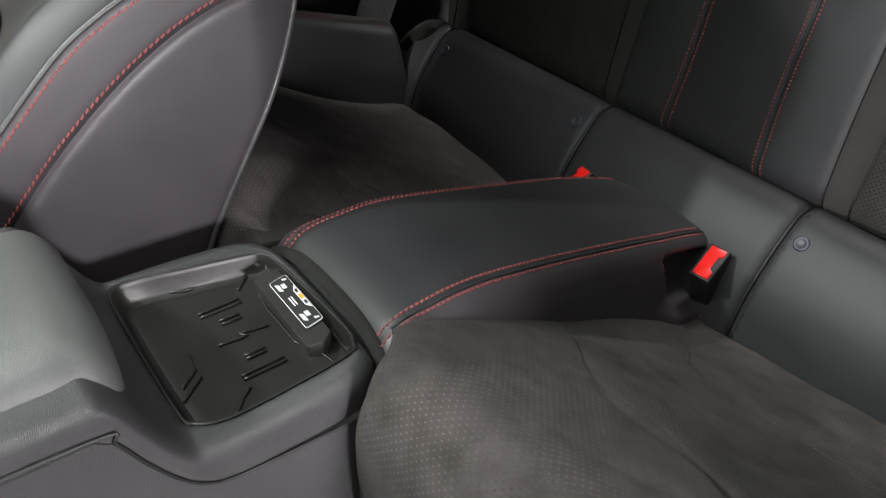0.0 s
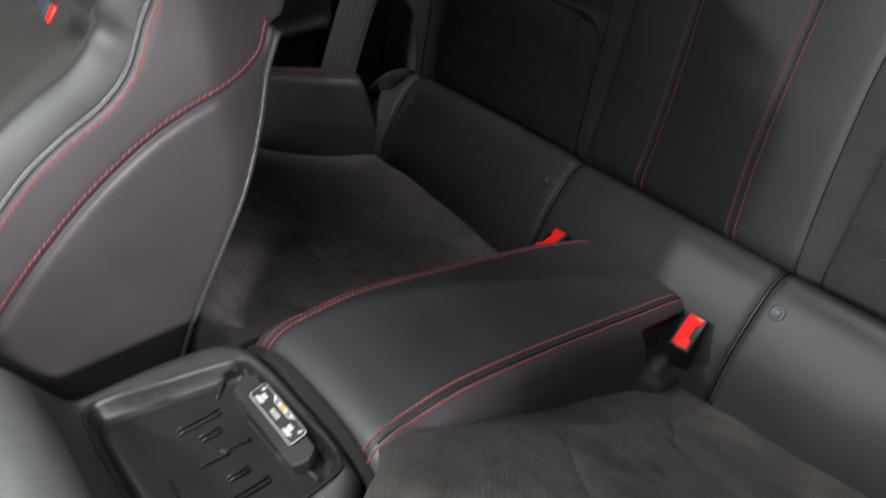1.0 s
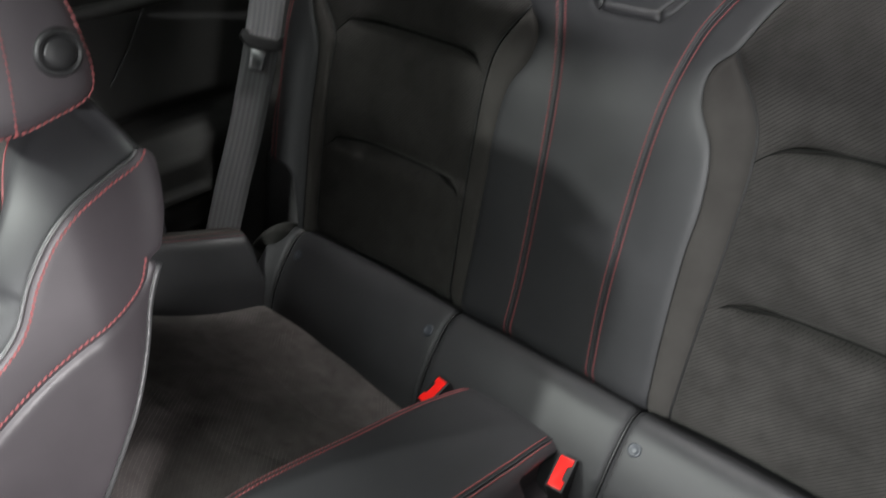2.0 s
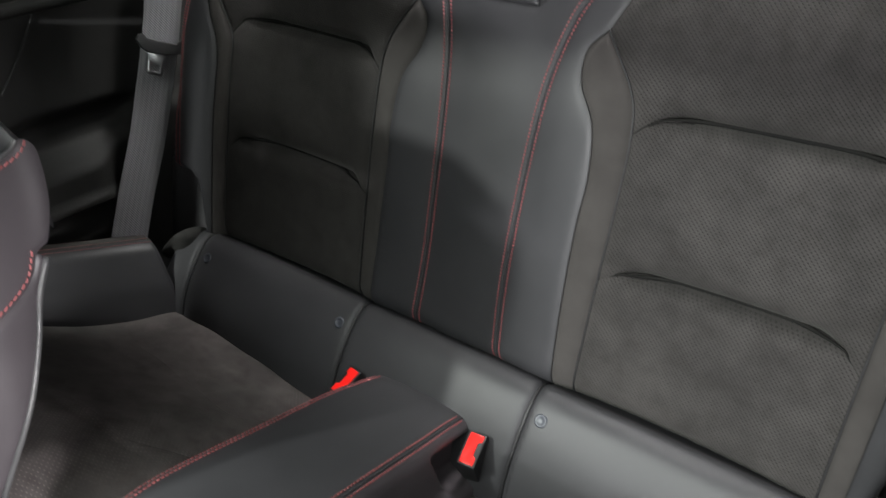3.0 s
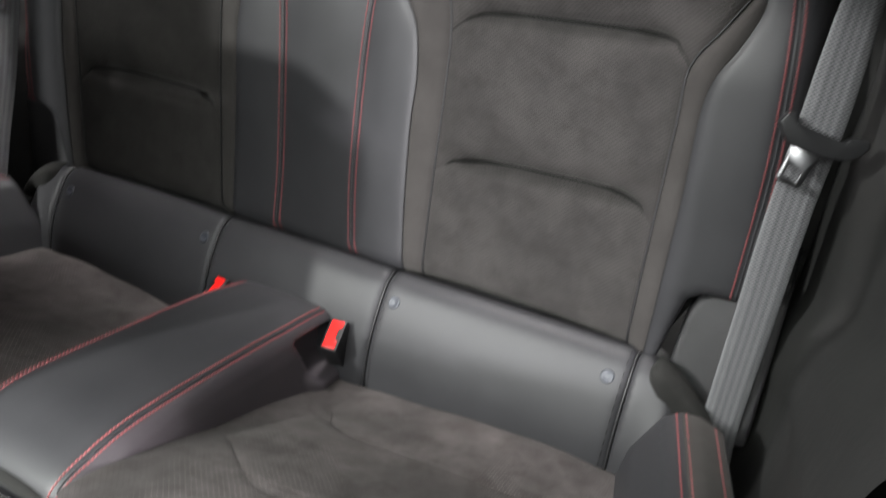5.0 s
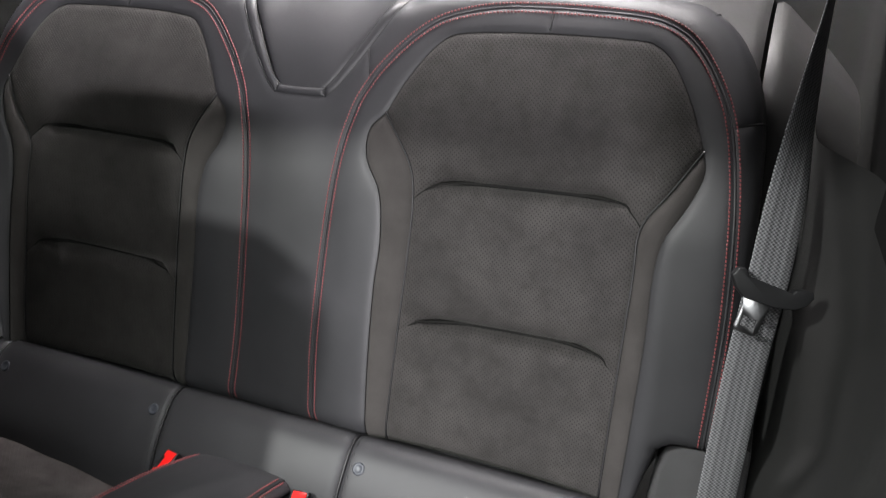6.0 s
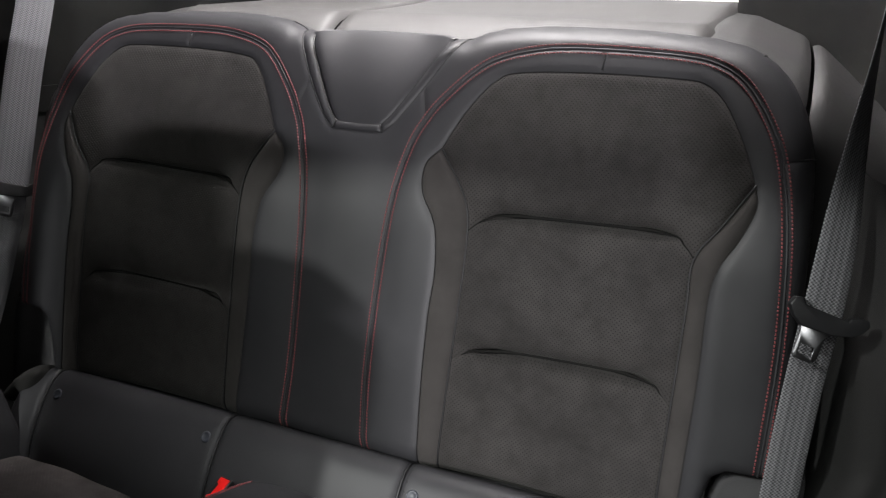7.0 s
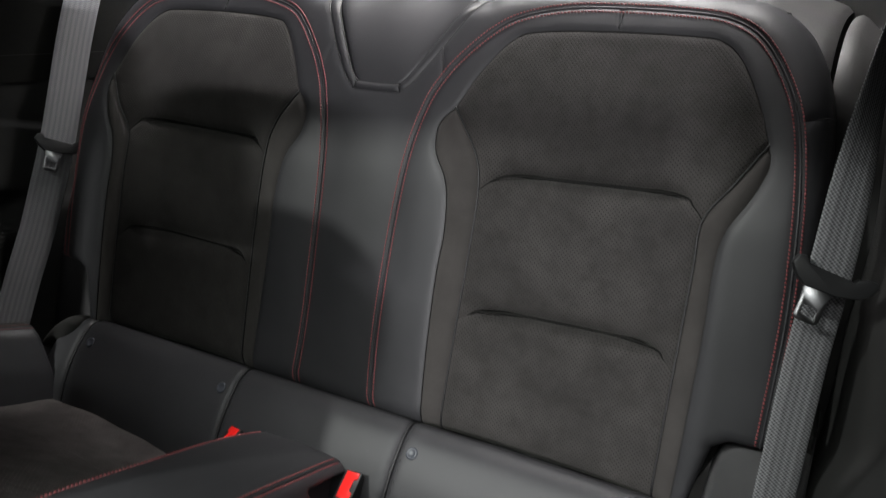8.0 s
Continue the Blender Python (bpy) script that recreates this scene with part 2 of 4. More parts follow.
def nearest(pts, loop, closed=True):
    """Distance to a line, and the nearest place on it."""
    a = loop
    b = np.roll(loop, -1, axis=0)
    if not closed:
        a, b = a[:-1], b[:-1]
    ab = b - a
    ll = (ab**2).sum(1) + 1e-15
    best, place = np.full(len(pts), 1e9), np.zeros((len(pts), 2))
    for i in range(len(a)):
        t = np.clip(((pts - a[i]) @ ab[i]) / ll[i], 0, 1)
        q = a[i] + t[:, None] * ab[i]
        d = np.hypot(*(pts - q).T)
        k = d < best
        best[k], place[k] = d[k], q[k]
    return best, place


def inside(pts, loop):
    x, y = pts.T
    res = np.zeros(len(pts), bool)
    a, b = loop, np.roll(loop, -1, axis=0)
    for (x0, y0), (x1, y1) in zip(a, b):
        if y0 == y1:
            continue
        k = (y0 > y) != (y1 > y)
        res ^= k & (x < (x1 - x0) * (y - y0) / (y1 - y0) + x0)
    return res


def panel(name, loop, surf, mat, parent, label="", step=0.008, tuck=0.003, width=0.003, extra=None):
    """An upholstery panel: fills the loop in its surface's own plane, is puffed inside and tucked in along its sewn edge."""
    loop = even(np.vstack([loop, loop[:1]]), step * 0.8)[:-1]
    lo, hi = loop.min(0), loop.max(0)
    gx, gy = np.meshgrid(np.arange(lo[0], hi[0], step), np.arange(lo[1], hi[1], step * 0.866))
    gx = gx + (np.arange(gx.shape[0]) % 2)[:, None] * step / 2
    g = np.stack([gx.ravel(), gy.ravel()], 1)
    g = g[inside(g, loop)]
    d, _ = nearest(g, loop)
    g = g[d > max(step * 0.6, width * 1.4)]
    tang = np.roll(loop, -1, axis=0) - np.roll(loop, 1, axis=0)
    tang /= np.linalg.norm(tang, axis=1)[:, None] + 1e-12
    nrm = np.stack([-tang[:, 1], tang[:, 0]], 1)
    rings = []
    for off in (0.35 * width, 0.95 * width):
        for sgn in (1, -1):
            q = loop + sgn * off * nrm
            q = q[inside(q, loop)]
            if len(q):
                dq, _ = nearest(q, loop)
                rings.append(q[dq > off * 0.9])
    pts = np.vstack([loop] + rings + [g])
    n = len(loop)
    res = delaunay_2d_cdt([Vector(p) for p in pts], [(i, (i + 1) % n) for i in range(n)], [], 1, 1e-6)
    uv = np.array([v[:] for v in res[0]])
    d, _ = nearest(uv, loop)
    depth = -tuck * np.exp(-((d / width) ** 2) * 1.2)
    if extra:
        depth = depth + extra(uv[:, 0], uv[:, 1], d)
    xyz = surf(uv[:, 0], uv[:, 1], depth)
    return mesh_object(name, xyz, res[2], mat, parent, label, uv)


def tube(name, path, radius, mat, parent, label="", sides=8, caps=True, flat=1.0):
    """A round rod along a line in space."""
    p = np.asarray(path, float)
    t = np.gradient(p, axis=0)
    t /= np.linalg.norm(t, axis=1)[:, None]
    ref = np.array([0.3, 0.2, 0.93])
    a = np.cross(t, ref)
    a /= np.linalg.norm(a, axis=1)[:, None]
    b = np.cross(t, a)
    ang = np.linspace(0, 2 * math.pi, sides, endpoint=False)
    v = (p[:, None] + radius * (np.cos(ang)[None, :, None] * a[:, None] + flat * np.sin(ang)[None, :, None] * b[:, None])).reshape(-1, 3)
    f = []
    for i in range(len(p) - 1):
        for j in range(sides):
            k = (j + 1) % sides
            f.append((i * sides + j, i * sides + k, (i + 1) * sides + k, (i + 1) * sides + j))
    if caps:
        f.append(tuple(range(sides))[::-1])
        f.append(tuple((len(p) - 1) * sides + j for j in range(sides)))
    return mesh_object(name, v, f, mat, parent, label)


def stitches(name, line, surf, parent, pitch=0.0043, length=0.0029, radius=0.00086, lift=0.0004, slant=0.0, label="red dashed seam thread"):
    """A row of thread stitches along a line in a surface's own plane."""
    e = even(line, pitch)
    t = np.gradient(e, axis=0)
    t /= np.linalg.norm(t, axis=1)[:, None] + 1e-12
    nn = np.stack([-t[:, 1], t[:, 0]], 1)
    half = length / 2
    stations = [(-1.0, -0.6), (-0.6, 0.55), (0.6, 0.55), (1.0, -0.6)]
    rows = []
    for s, z in stations:
        q = e + t * half * s + nn * half * s * slant
        q2 = e + t * half * s + nn * (half * s * slant + radius * 1.1)
        q1 = e + t * half * s + nn * (half * s * slant - radius * 1.1)
        lo = np.full(len(e), lift - radius * 0.8)
        rows += [surf(q1[:, 0], q1[:, 1], lo), surf(q[:, 0], q[:, 1], np.full(len(e), lift + radius * (1 + z) * 0.9)), surf(q2[:, 0], q2[:, 1], lo)]
    v = np.stack(rows, 1).reshape(-1, 3)
    f = []
    for i in range(len(e)):
        o = i * 12
        for k in range(3):
            a = o + 3 * k
            f += [(a, a + 1, a + 4, a + 3), (a + 1, a + 2, a + 5, a + 4)]
        f += [(o, o + 2, o + 1), (o + 9, o + 10, o + 11)]
    return tagged(mesh_object(name, v, f, M_THREAD, parent, label), kind="stuff")


def seam(name, line, surf, depth, radius, parent, label="black seam between the covers", mat=None):
    """The dark sewn joint that lies in the groove between two covers."""
    e = even(line, 0.004)
    return tube(name, surf(e[:, 0], e[:, 1], np.full(len(e), depth)), radius, mat or M_BLACK, parent, label, 6)


def offset(line, d):
    t = np.gradient(np.asarray(line, float), axis=0)
    t /= np.linalg.norm(t, axis=1)[:, None] + 1e-12
    return line + d * np.stack([-t[:, 1], t[:, 0]], 1)


def prism(outline, lo, hi, bevel=0.003, axis=2, segments=2):
    """A bevelled solid: the outline in the plane across the axis, from lo to hi along it."""
    bm = bmesh.new()
    idx = [i for i in range(3) if i != axis]

    def vert(p, h):
        c = [0, 0, 0]
        c[idx[0]], c[idx[1]], c[axis] = p[0], p[1], h
        return bm.verts.new(c)

    a = [vert(p, lo) for p in outline]
    b = [vert(p, hi) for p in outline]
    n = len(a)
    bm.faces.new(a[::-1])
    bm.faces.new(b)
    for i in range(n):
        bm.faces.new((a[i], a[(i + 1) % n], b[(i + 1) % n], b[i]))
    bmesh.ops.recalc_face_normals(bm, faces=bm.faces)
    if bevel:
        sharp = [e for e in bm.edges if e.calc_face_angle(0) > 0.5]
        bmesh.ops.bevel(bm, geom=sharp, offset=bevel, segments=segments, affect="EDGES", profile=0.6)
    return bm


def block(x0, x1, y0, y1, z0, z1, bevel=0.003, segments=2):
    return prism([(x0, y0), (x1, y0), (x1, y1), (x0, y1)], z0, z1, bevel, 2, segments)


def lathe(profile, at, direction, sides=20):
    """A turned solid: radius and height pairs about an axis."""
    bm = bmesh.new()
    m = Matrix.Translation(at) @ Vector(direction).normalized().to_track_quat("Z", "Y").to_matrix().to_4x4()
    rings = []
    for r, h in profile:
        rings.append([bm.verts.new(m @ Vector((r * math.cos(2 * math.pi * k / sides), r * math.sin(2 * math.pi * k / sides), h))) for k in range(sides)])
    for a, b in zip(rings, rings[1:]):
        for k in range(sides):
            bm.faces.new((a[k], a[(k + 1) % sides], b[(k + 1) % sides], b[k]))
    bm.faces.new(rings[0][::-1])
    bm.faces.new(rings[-1])
    return bm


def sheet(name, grid, mat, parent, label="", uv=None):
    """A smooth sheet from a grid of places (rows, columns, 3)."""
    g = np.asarray(grid, float)
    r, c = g.shape[:2]
    f = [(i * c + j, i * c + j + 1, (i + 1) * c + j + 1, (i + 1) * c + j) for i in range(r - 1) for j in range(c - 1)]
    return mesh_object(name, g.reshape(-1, 3), f, mat, parent, label, uv)


def along(profile):
    """Arc length along a profile of (y, z), and the place and outward normal at it."""
    p = np.asarray(profile, float)
    s = np.r_[0, np.cumsum(np.linalg.norm(np.diff(p, axis=0), axis=1))]
    t = np.gradient(p, s, axis=0)
    t /= np.linalg.norm(t, axis=1)[:, None]

    def at(v):
        y, z = np.interp(v, s, p[:, 0]), np.interp(v, s, p[:, 1])
        ty, tz = np.interp(v, s, t[:, 0]), np.interp(v, s, t[:, 1])
        return y, z, ty, tz
    return s[-1], at


def smooth(x, a, b):
    t = np.clip((np.asarray(x, float) - a) / (b - a), 0, 1)
    return t * t * (3 - 2 * t)


def rolled(outline, radius, base):
    """A surface that rounds over at its outline and runs back as a wall beyond it."""
    def surf(u, v, d):
        p = np.stack([np.asarray(u, float), np.asarray(v, float)], 1)
        dist, near = nearest(p, outline)
        ins = inside(p, outline)
        s = np.where(ins, dist, -dist)
        q = np.where(ins[:, None], p, near)
        r = radius(p) if callable(radius) else radius
        k = np.clip(r - s, 0, r)
        drop = r - np.sqrt(np.maximum(r**2 - k**2, 0)) + np.maximum(-s, 0)
        return base(q[:, 0], q[:, 1], np.where(s > r * 0.6, d, d * np.clip(s / (r * 0.6), 0.0, 1)) - drop)
    return surf


def mirror(line):
    return np.asarray(line, float)[::-1] * [-1, 1]


# ---- rear seat back ----
LEAN = math.atan(0.2558)
BACK_O = np.array([0, 0.0546, 0.43])
BACK_U = np.array([0, math.sin(LEAN), math.cos(LEAN)])
BACK_F = np.array([0, -math.cos(LEAN), math.sin(LEAN)])

SEAM = curve([(.066, -.014), (.060, .10), (.063, .25), (.070, .344), (.085, .410), (.100, .443), (.118, .470), (.152, .507), (.186, .529), (.244, .543), (.314, .546),
              (.406, .543), (.450, .535), (.483, .515), (.513, .476), (.534, .431), (.548, .364), (.556, .289), (.560, .207), (.559, .082)], 8)
RIM = curve([(.038, .4195), (.056, .437), (.088, .484), (.115, .53), (.132, .556), (.165, .570), (.21, .577), (.30, .579), (.40, .576), (.464, .567), (.50, .553),
             (.53, .527), (.553, .488), (.567, .44), (.574, .37), (.578, .28), (.580, .2), (.580, .082)], 8)
FOOT = np.array([(.575, .083), (.528, .082), (.511, .071), (.502, .034), (.492, -.012)])
HALF_LOOP = np.vstack([[(.06, .552)], RIM[32:], FOOT, [(.47, -.02), (.2, -.02)]])
BACK_LOOP = np.vstack([HALF_LOOP, mirror(HALF_LOOP)])
SHAPE_X = [0, .03, .06, .10, .14, .18, .25, .3165, .38, .455, .48, .53, .56, .60]
SHAPE_D = [.006, .005, .001, .007, .007, -.004, -.009, -.008, -.004, .006, .018, .0215, .0195, .010]

GAUSS = np.exp(-0.5 * (np.arange(-40, 41) * .0015 / .011) ** 2)
FINE_X = np.arange(-.70, .7001, .0015)
FINE_D = np.convolve(np.interp(np.abs(FINE_X), SHAPE_X, SHAPE_D), GAUSS / GAUSS.sum(), "same")


def back_base(u, v, d):
    x = np.abs(u)
    low = 1 - smooth(v, .30, .44)
    b = np.interp(x, FINE_X, FINE_D) * (0.25 + 0.75 * low) + 0.006 * np.sin(np.clip(v, 0, .5) / .5 * math.pi)
    lean = np.maximum(0, v - .38) ** 2
    return BACK_O + u[:, None] * np.array([1, 0, 0]) + (v + .18 * lean)[:, None] * BACK_U + (b + d - 1.0 * lean)[:, None] * BACK_F


def back_radius(p):
    """Broad at the crown, tighter over the belt housings."""
    return .033 - .022 * smooth(np.abs(p[:, 0]), .455, .485) * smooth(p[:, 1], .22, .12)


back_surf = rolled(BACK_LOOP, back_radius, back_base)

TOP_IN = curve([(.128, .409), (.151, .456), (.183, .500), (.219, .513), (.317, .518), (.409, .517), (.441, .512), (.466, .491), (.493, .446), (.511, .404)], 6)
WING_LO = curve([(.128, .409), (.108, .385), (.110, .349), (.133, .308), (.141, .249), (.139, .188), (.141, .082), (.146, -.014)], 6)
WING_LI = curve([(.128, .409), (.166, .353), (.177, .306), (.178, .225), (.176, .136), (.173, -.014)], 6)
WING_RO = curve([(.511, .404), (.516, .377), (.503, .339), (.485, .303), (.480, .263), (.482, .190), (.481, .089), (.479, -.014)], 6)
WING_RI = curve([(.511, .404), (.484, .357), (.457, .312), (.457, .252), (.456, .136), (.455, -.014)], 6)
TUCK_UP = curve([(.177, .306), (.193, .320), (.221, .331), (.301, .335), (.421, .337), (.445, .325), (.457, .312)], 6)
TUCK_LO = curve([(.1765, .138), (.192, .147), (.215, .154), (.326, .159), (.422, .160), (.443, .149), (.456, .137)], 6)


def below(line, p):
    return line[line[:, 1] <= p + 1e-9]


def between(line, lo, hi):
    return line[(line[:, 1] <= hi + 1e-9) & (line[:, 1] >= lo - 1e-9)]


def fold(line, depth, width):
    """A soft fold that dips towards a sewn tuck line and fades at its ends."""
    def f(u, v, d):
        p = np.stack([np.abs(u), v], 1)
        dist, place = nearest(p, line, False)
        lo, hi = line[:, 0].min(), line[:, 0].max()
        fade = smooth(place[:, 0], lo + .012, lo + .05) * smooth(place[:, 0], hi - .012, hi - .05)
        return -depth * fade * np.exp(-dist / width)
    return f


backrest = thing("rear_bench", "black leather and charcoal suede rear seat backrest with red stitching", "car seat", (0, 0.05, 0.42))


def both(name, loop, *args, **kw):
    panel(name, loop, *args, **kw)
    panel(name, mirror(loop), *args, **kw)


# centre panel and its two seams
cut = SEAM[:41]
RIM_OUT = offset(RIM, 0.07)
centre = np.vstack([cut, RIM[16:0:-1], RIM[:1], mirror(np.vstack([cut, RIM[16:0:-1], RIM[:1]]))])
panel("centre_panel", centre, back_surf, M_LEATHER, backrest, "smooth black leather centre panel", 0.008, 0.0016, 0.0032)
# leather frame round each insert
split = int(np.argmin(np.abs(TOP_IN[:, 0] - .315)))
seam_mid = int(np.argmin(np.abs(SEAM[:, 0] - .315) + (SEAM[:, 1] < .5)))
both("side_bolster", np.vstack([SEAM[:seam_mid + 1], TOP_IN[split::-1], WING_LO[1:]]), back_surf, M_LEATHER, backrest, "black leather inner bolster", 0.008, 0.0016, 0.0032)
both("side_bolster", np.vstack([SEAM[seam_mid:], FOOT, WING_RO[::-1], TOP_IN[-2:split - 1:-1]]), back_surf, M_LEATHER, backrest, "black leather outer bolster", 0.008, 0.0016, 0.0032)
# crown and side bands outside the stitched seam
both("crown_band", np.vstack([SEAM[40:121], RIM[104:105], RIM_OUT[104:46:-1], [(.165, .64), (.132, .63)], RIM[32:15:-1]]), back_surf, M_LEATHER, backrest, "black leather crown of the backrest", 0.008, 0.0016, 0.0032)
both("side_band", np.vstack([SEAM[120:], RIM_OUT[-1:103:-1], RIM[104:105]]), back_surf, M_LEATHER, backrest, "black leather outer side band", 0.008, 0.0016, 0.0032)
# suede
both("head_insert", np.vstack([TOP_IN, between(WING_RI, .312, .403)[0:], TUCK_UP[::-1], between(WING_LI, .307, .408)[::-1]]), back_surf, M_SUEDE_PERF, backrest, "perforated charcoal suede head section", 0.006, 0.003, 0.004,
     extra=fold(TUCK_UP, .030, .0085))
both("middle_insert", np.vstack([TUCK_UP, between(WING_RI, .138, .311), TUCK_LO[::-1], between(WING_LI, .139, .305)[::-1]]), back_surf, M_SUEDE_PERF, backrest, "perforated charcoal suede middle section", 0.006, 0.0025, 0.0035,
     extra=lambda u, v, d: fold(TUCK_LO, .027, .010)(u, v, d) + fold(TUCK_UP, .028, .005)(u, v, d))
both("lower_insert", np.vstack([TUCK_LO, below(WING_RI, .136), below(WING_LI, .135)[::-1]]), back_surf, M_SUEDE_PERF, backrest, "perforated charcoal suede lower section", 0.006, 0.0025, 0.0035, extra=fold(TUCK_LO, .027, .005))
both("wing_panel", np.vstack([WING_LO, WING_LI[::-1][:-1]]), back_surf, M_SUEDE, backrest, "plain charcoal suede wing", 0.007, 0.004, 0.004)
both("wing_panel", np.vstack([WING_RO[::-1], WING_RI[1:]]), back_surf, M_SUEDE, backrest, "plain charcoal suede wing", 0.007, 0.004, 0.004)
for sgn in (1, -1):
    for off in (0.0052, -0.0052):
        row = offset(SEAM, off) * [sgn, 1]
        stitches("stitching", row, back_surf, backrest, lift=0.0006)
    side = np.array([sgn, 1])
    seam("seam", SEAM * side, back_surf, -.0013, .0016, backrest, mat=M_LEATHER)
    seam("seam", np.vstack([WING_LO[::-1], TOP_IN[1:], WING_RO[1:]]) * side, back_surf, -.0028, .0013, backrest)
    for line in (WING_LI, WING_RI, RIM[:41], np.vstack([SEAM[40:41], RIM[16:17]]), np.vstack([SEAM[120:121], RIM[104:105]])):
        seam("seam", line * side, back_surf, -.0022, .0012, backrest)
    # tapered matte black rods put the crease's shade into each sewn tuck
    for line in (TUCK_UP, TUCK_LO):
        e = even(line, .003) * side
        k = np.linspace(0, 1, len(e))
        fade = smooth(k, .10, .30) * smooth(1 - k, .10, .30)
        tube("tuck_shade", back_surf(e[:, 0], e[:, 1] + .0012, -.0035 - .0225 * fade), .0012 + .0020 * fade[:, None, None], M_PILLAR_TUCK, backrest, "sewn tuck with its shade as a dark rod", 6)
    seam("seam", np.vstack([RIM[80:81] * .995, RIM_OUT[80:81]]) * side, back_surf, -.001, .0011, backrest)
    # the short seam tab at the head and the padded notch edge
    tab = np.array([(.3165, .539), (.316, .529), (.3155, .521)]) * [sgn, 1]
    tube("seam_tab", back_surf(tab[:, 0], tab[:, 1], np.full(3, -0.0012)), 0.0010, M_BLACK, backrest, "black sewn seam tab")
NOTCH_IN = curve([(.035, .4305), (.050, .448), (.079, .496), (.103, .540), (.1075, .556)], 8)
both("notch_strip", np.vstack([RIM[:33], [(.132, .63), (.1075, .63)], NOTCH_IN[::-1]]), back_surf, M_LEATHER, backrest, "flat leather strip beside the notch pad", 0.006, 0.003, 0.0028)
panel("notch_strip", np.array([(-.038, .4195), (0, .4185), (.038, .4195), (.035, .4305), (0, .4295), (-.035, .4305)]), back_surf, M_LEATHER, backrest, "flat leather strip below the notch pad", 0.005, 0.003, 0.0025)
# the pad leans back further than the seat about it and runs over the top to the shelf
rows = []
for x, v in np.vstack([[(.028, .424)], NOTCH_IN[:-3]]):
    k = np.linspace(-1, 1, 40)
    dish = (1.9 * max(0, v - .432) ** 2 * (1 - np.abs(k) ** 4))[:, None]
    rows.append(back_base(k * (x + .003), np.full(40, v), -.003 - .010 * np.abs(k) ** 14) + dish * np.array([0, 1, .05]))
for y, z in ((.010, .0005), (.025, -.003), (.05, -.011), (.09, -.028), (.13, -.05)):
    rows.append(rows[len(NOTCH_IN) - 3] + np.array([0, y, z]))
sheet("notch_pad", rows, M_LEATHER, backrest, "smooth leather pad in the notch")
seam("seam", np.vstack([mirror(NOTCH_IN), [(0, .4295)], NOTCH_IN]), back_surf, -.0040, .0012, backrest)
seam("seam", np.array([(-.038, .4195), (0, .4185), (.038, .4195)]), back_surf, -.0026, .0010, backrest)
for sgn in (1, -1):
    seam("seam", np.array([(sgn * .038, .4195), (sgn * .035, .4305)]), back_surf, -.0010, .0009, backrest)
# the firm core behind the covers
side = np.vstack([[(0, .36), (.08, .41), (.135, .50)], RIM[48::8] * [0.93, 0.95], [(.53, .09), (.485, -.012), (.48, -.05)]])
core = [tuple(p) for p in np.vstack([side, mirror(side[1:])])]
bm = prism(core, -0.13, -0.036, 0.0, 2)
bm.transform(Matrix.Translation(BACK_O) @ Matrix(((1, 0, 0, 0), (0, BACK_U[1], BACK_F[1], 0), (0, BACK_U[2], BACK_F[2], 0), (0, 0, 0, 1))))
part("back_core", bm, M_BLACK, backrest, "black backrest core", False)

# ---- lower roll of the rear seat ----
ROLL = curve([(-.058, .262), (-.050, .300), (-.038, .338), (-.018, .375), (.004, .404), (.022, .421), (.042, .426), (.059, .4165), (.080, .403), (.10, .392)], 6)
ROLL_LEN, roll_at = along(ROLL)


def roll_surf(u, v, d):
    y, z, ty, tz = roll_at(v)
    end = smooth(np.abs(u), .485, .56) * .05
    return np.stack([u, y - tz * d - end * 0.7, z + ty * d - end * 0.8], 1)


roll = thing("rear_seat_lower_roll", "black leather roll along the foot of the rear backrest", "seat roll", (0, 0, 0.40))


def strip(x0, x1, n=24):
    a = np.stack([np.linspace(x0, x1, n), np.zeros(n)], 1)
    b = np.stack([np.linspace(x1, x0, n), np.full(n, ROLL_LEN)], 1)
    return np.vstack([a, b])


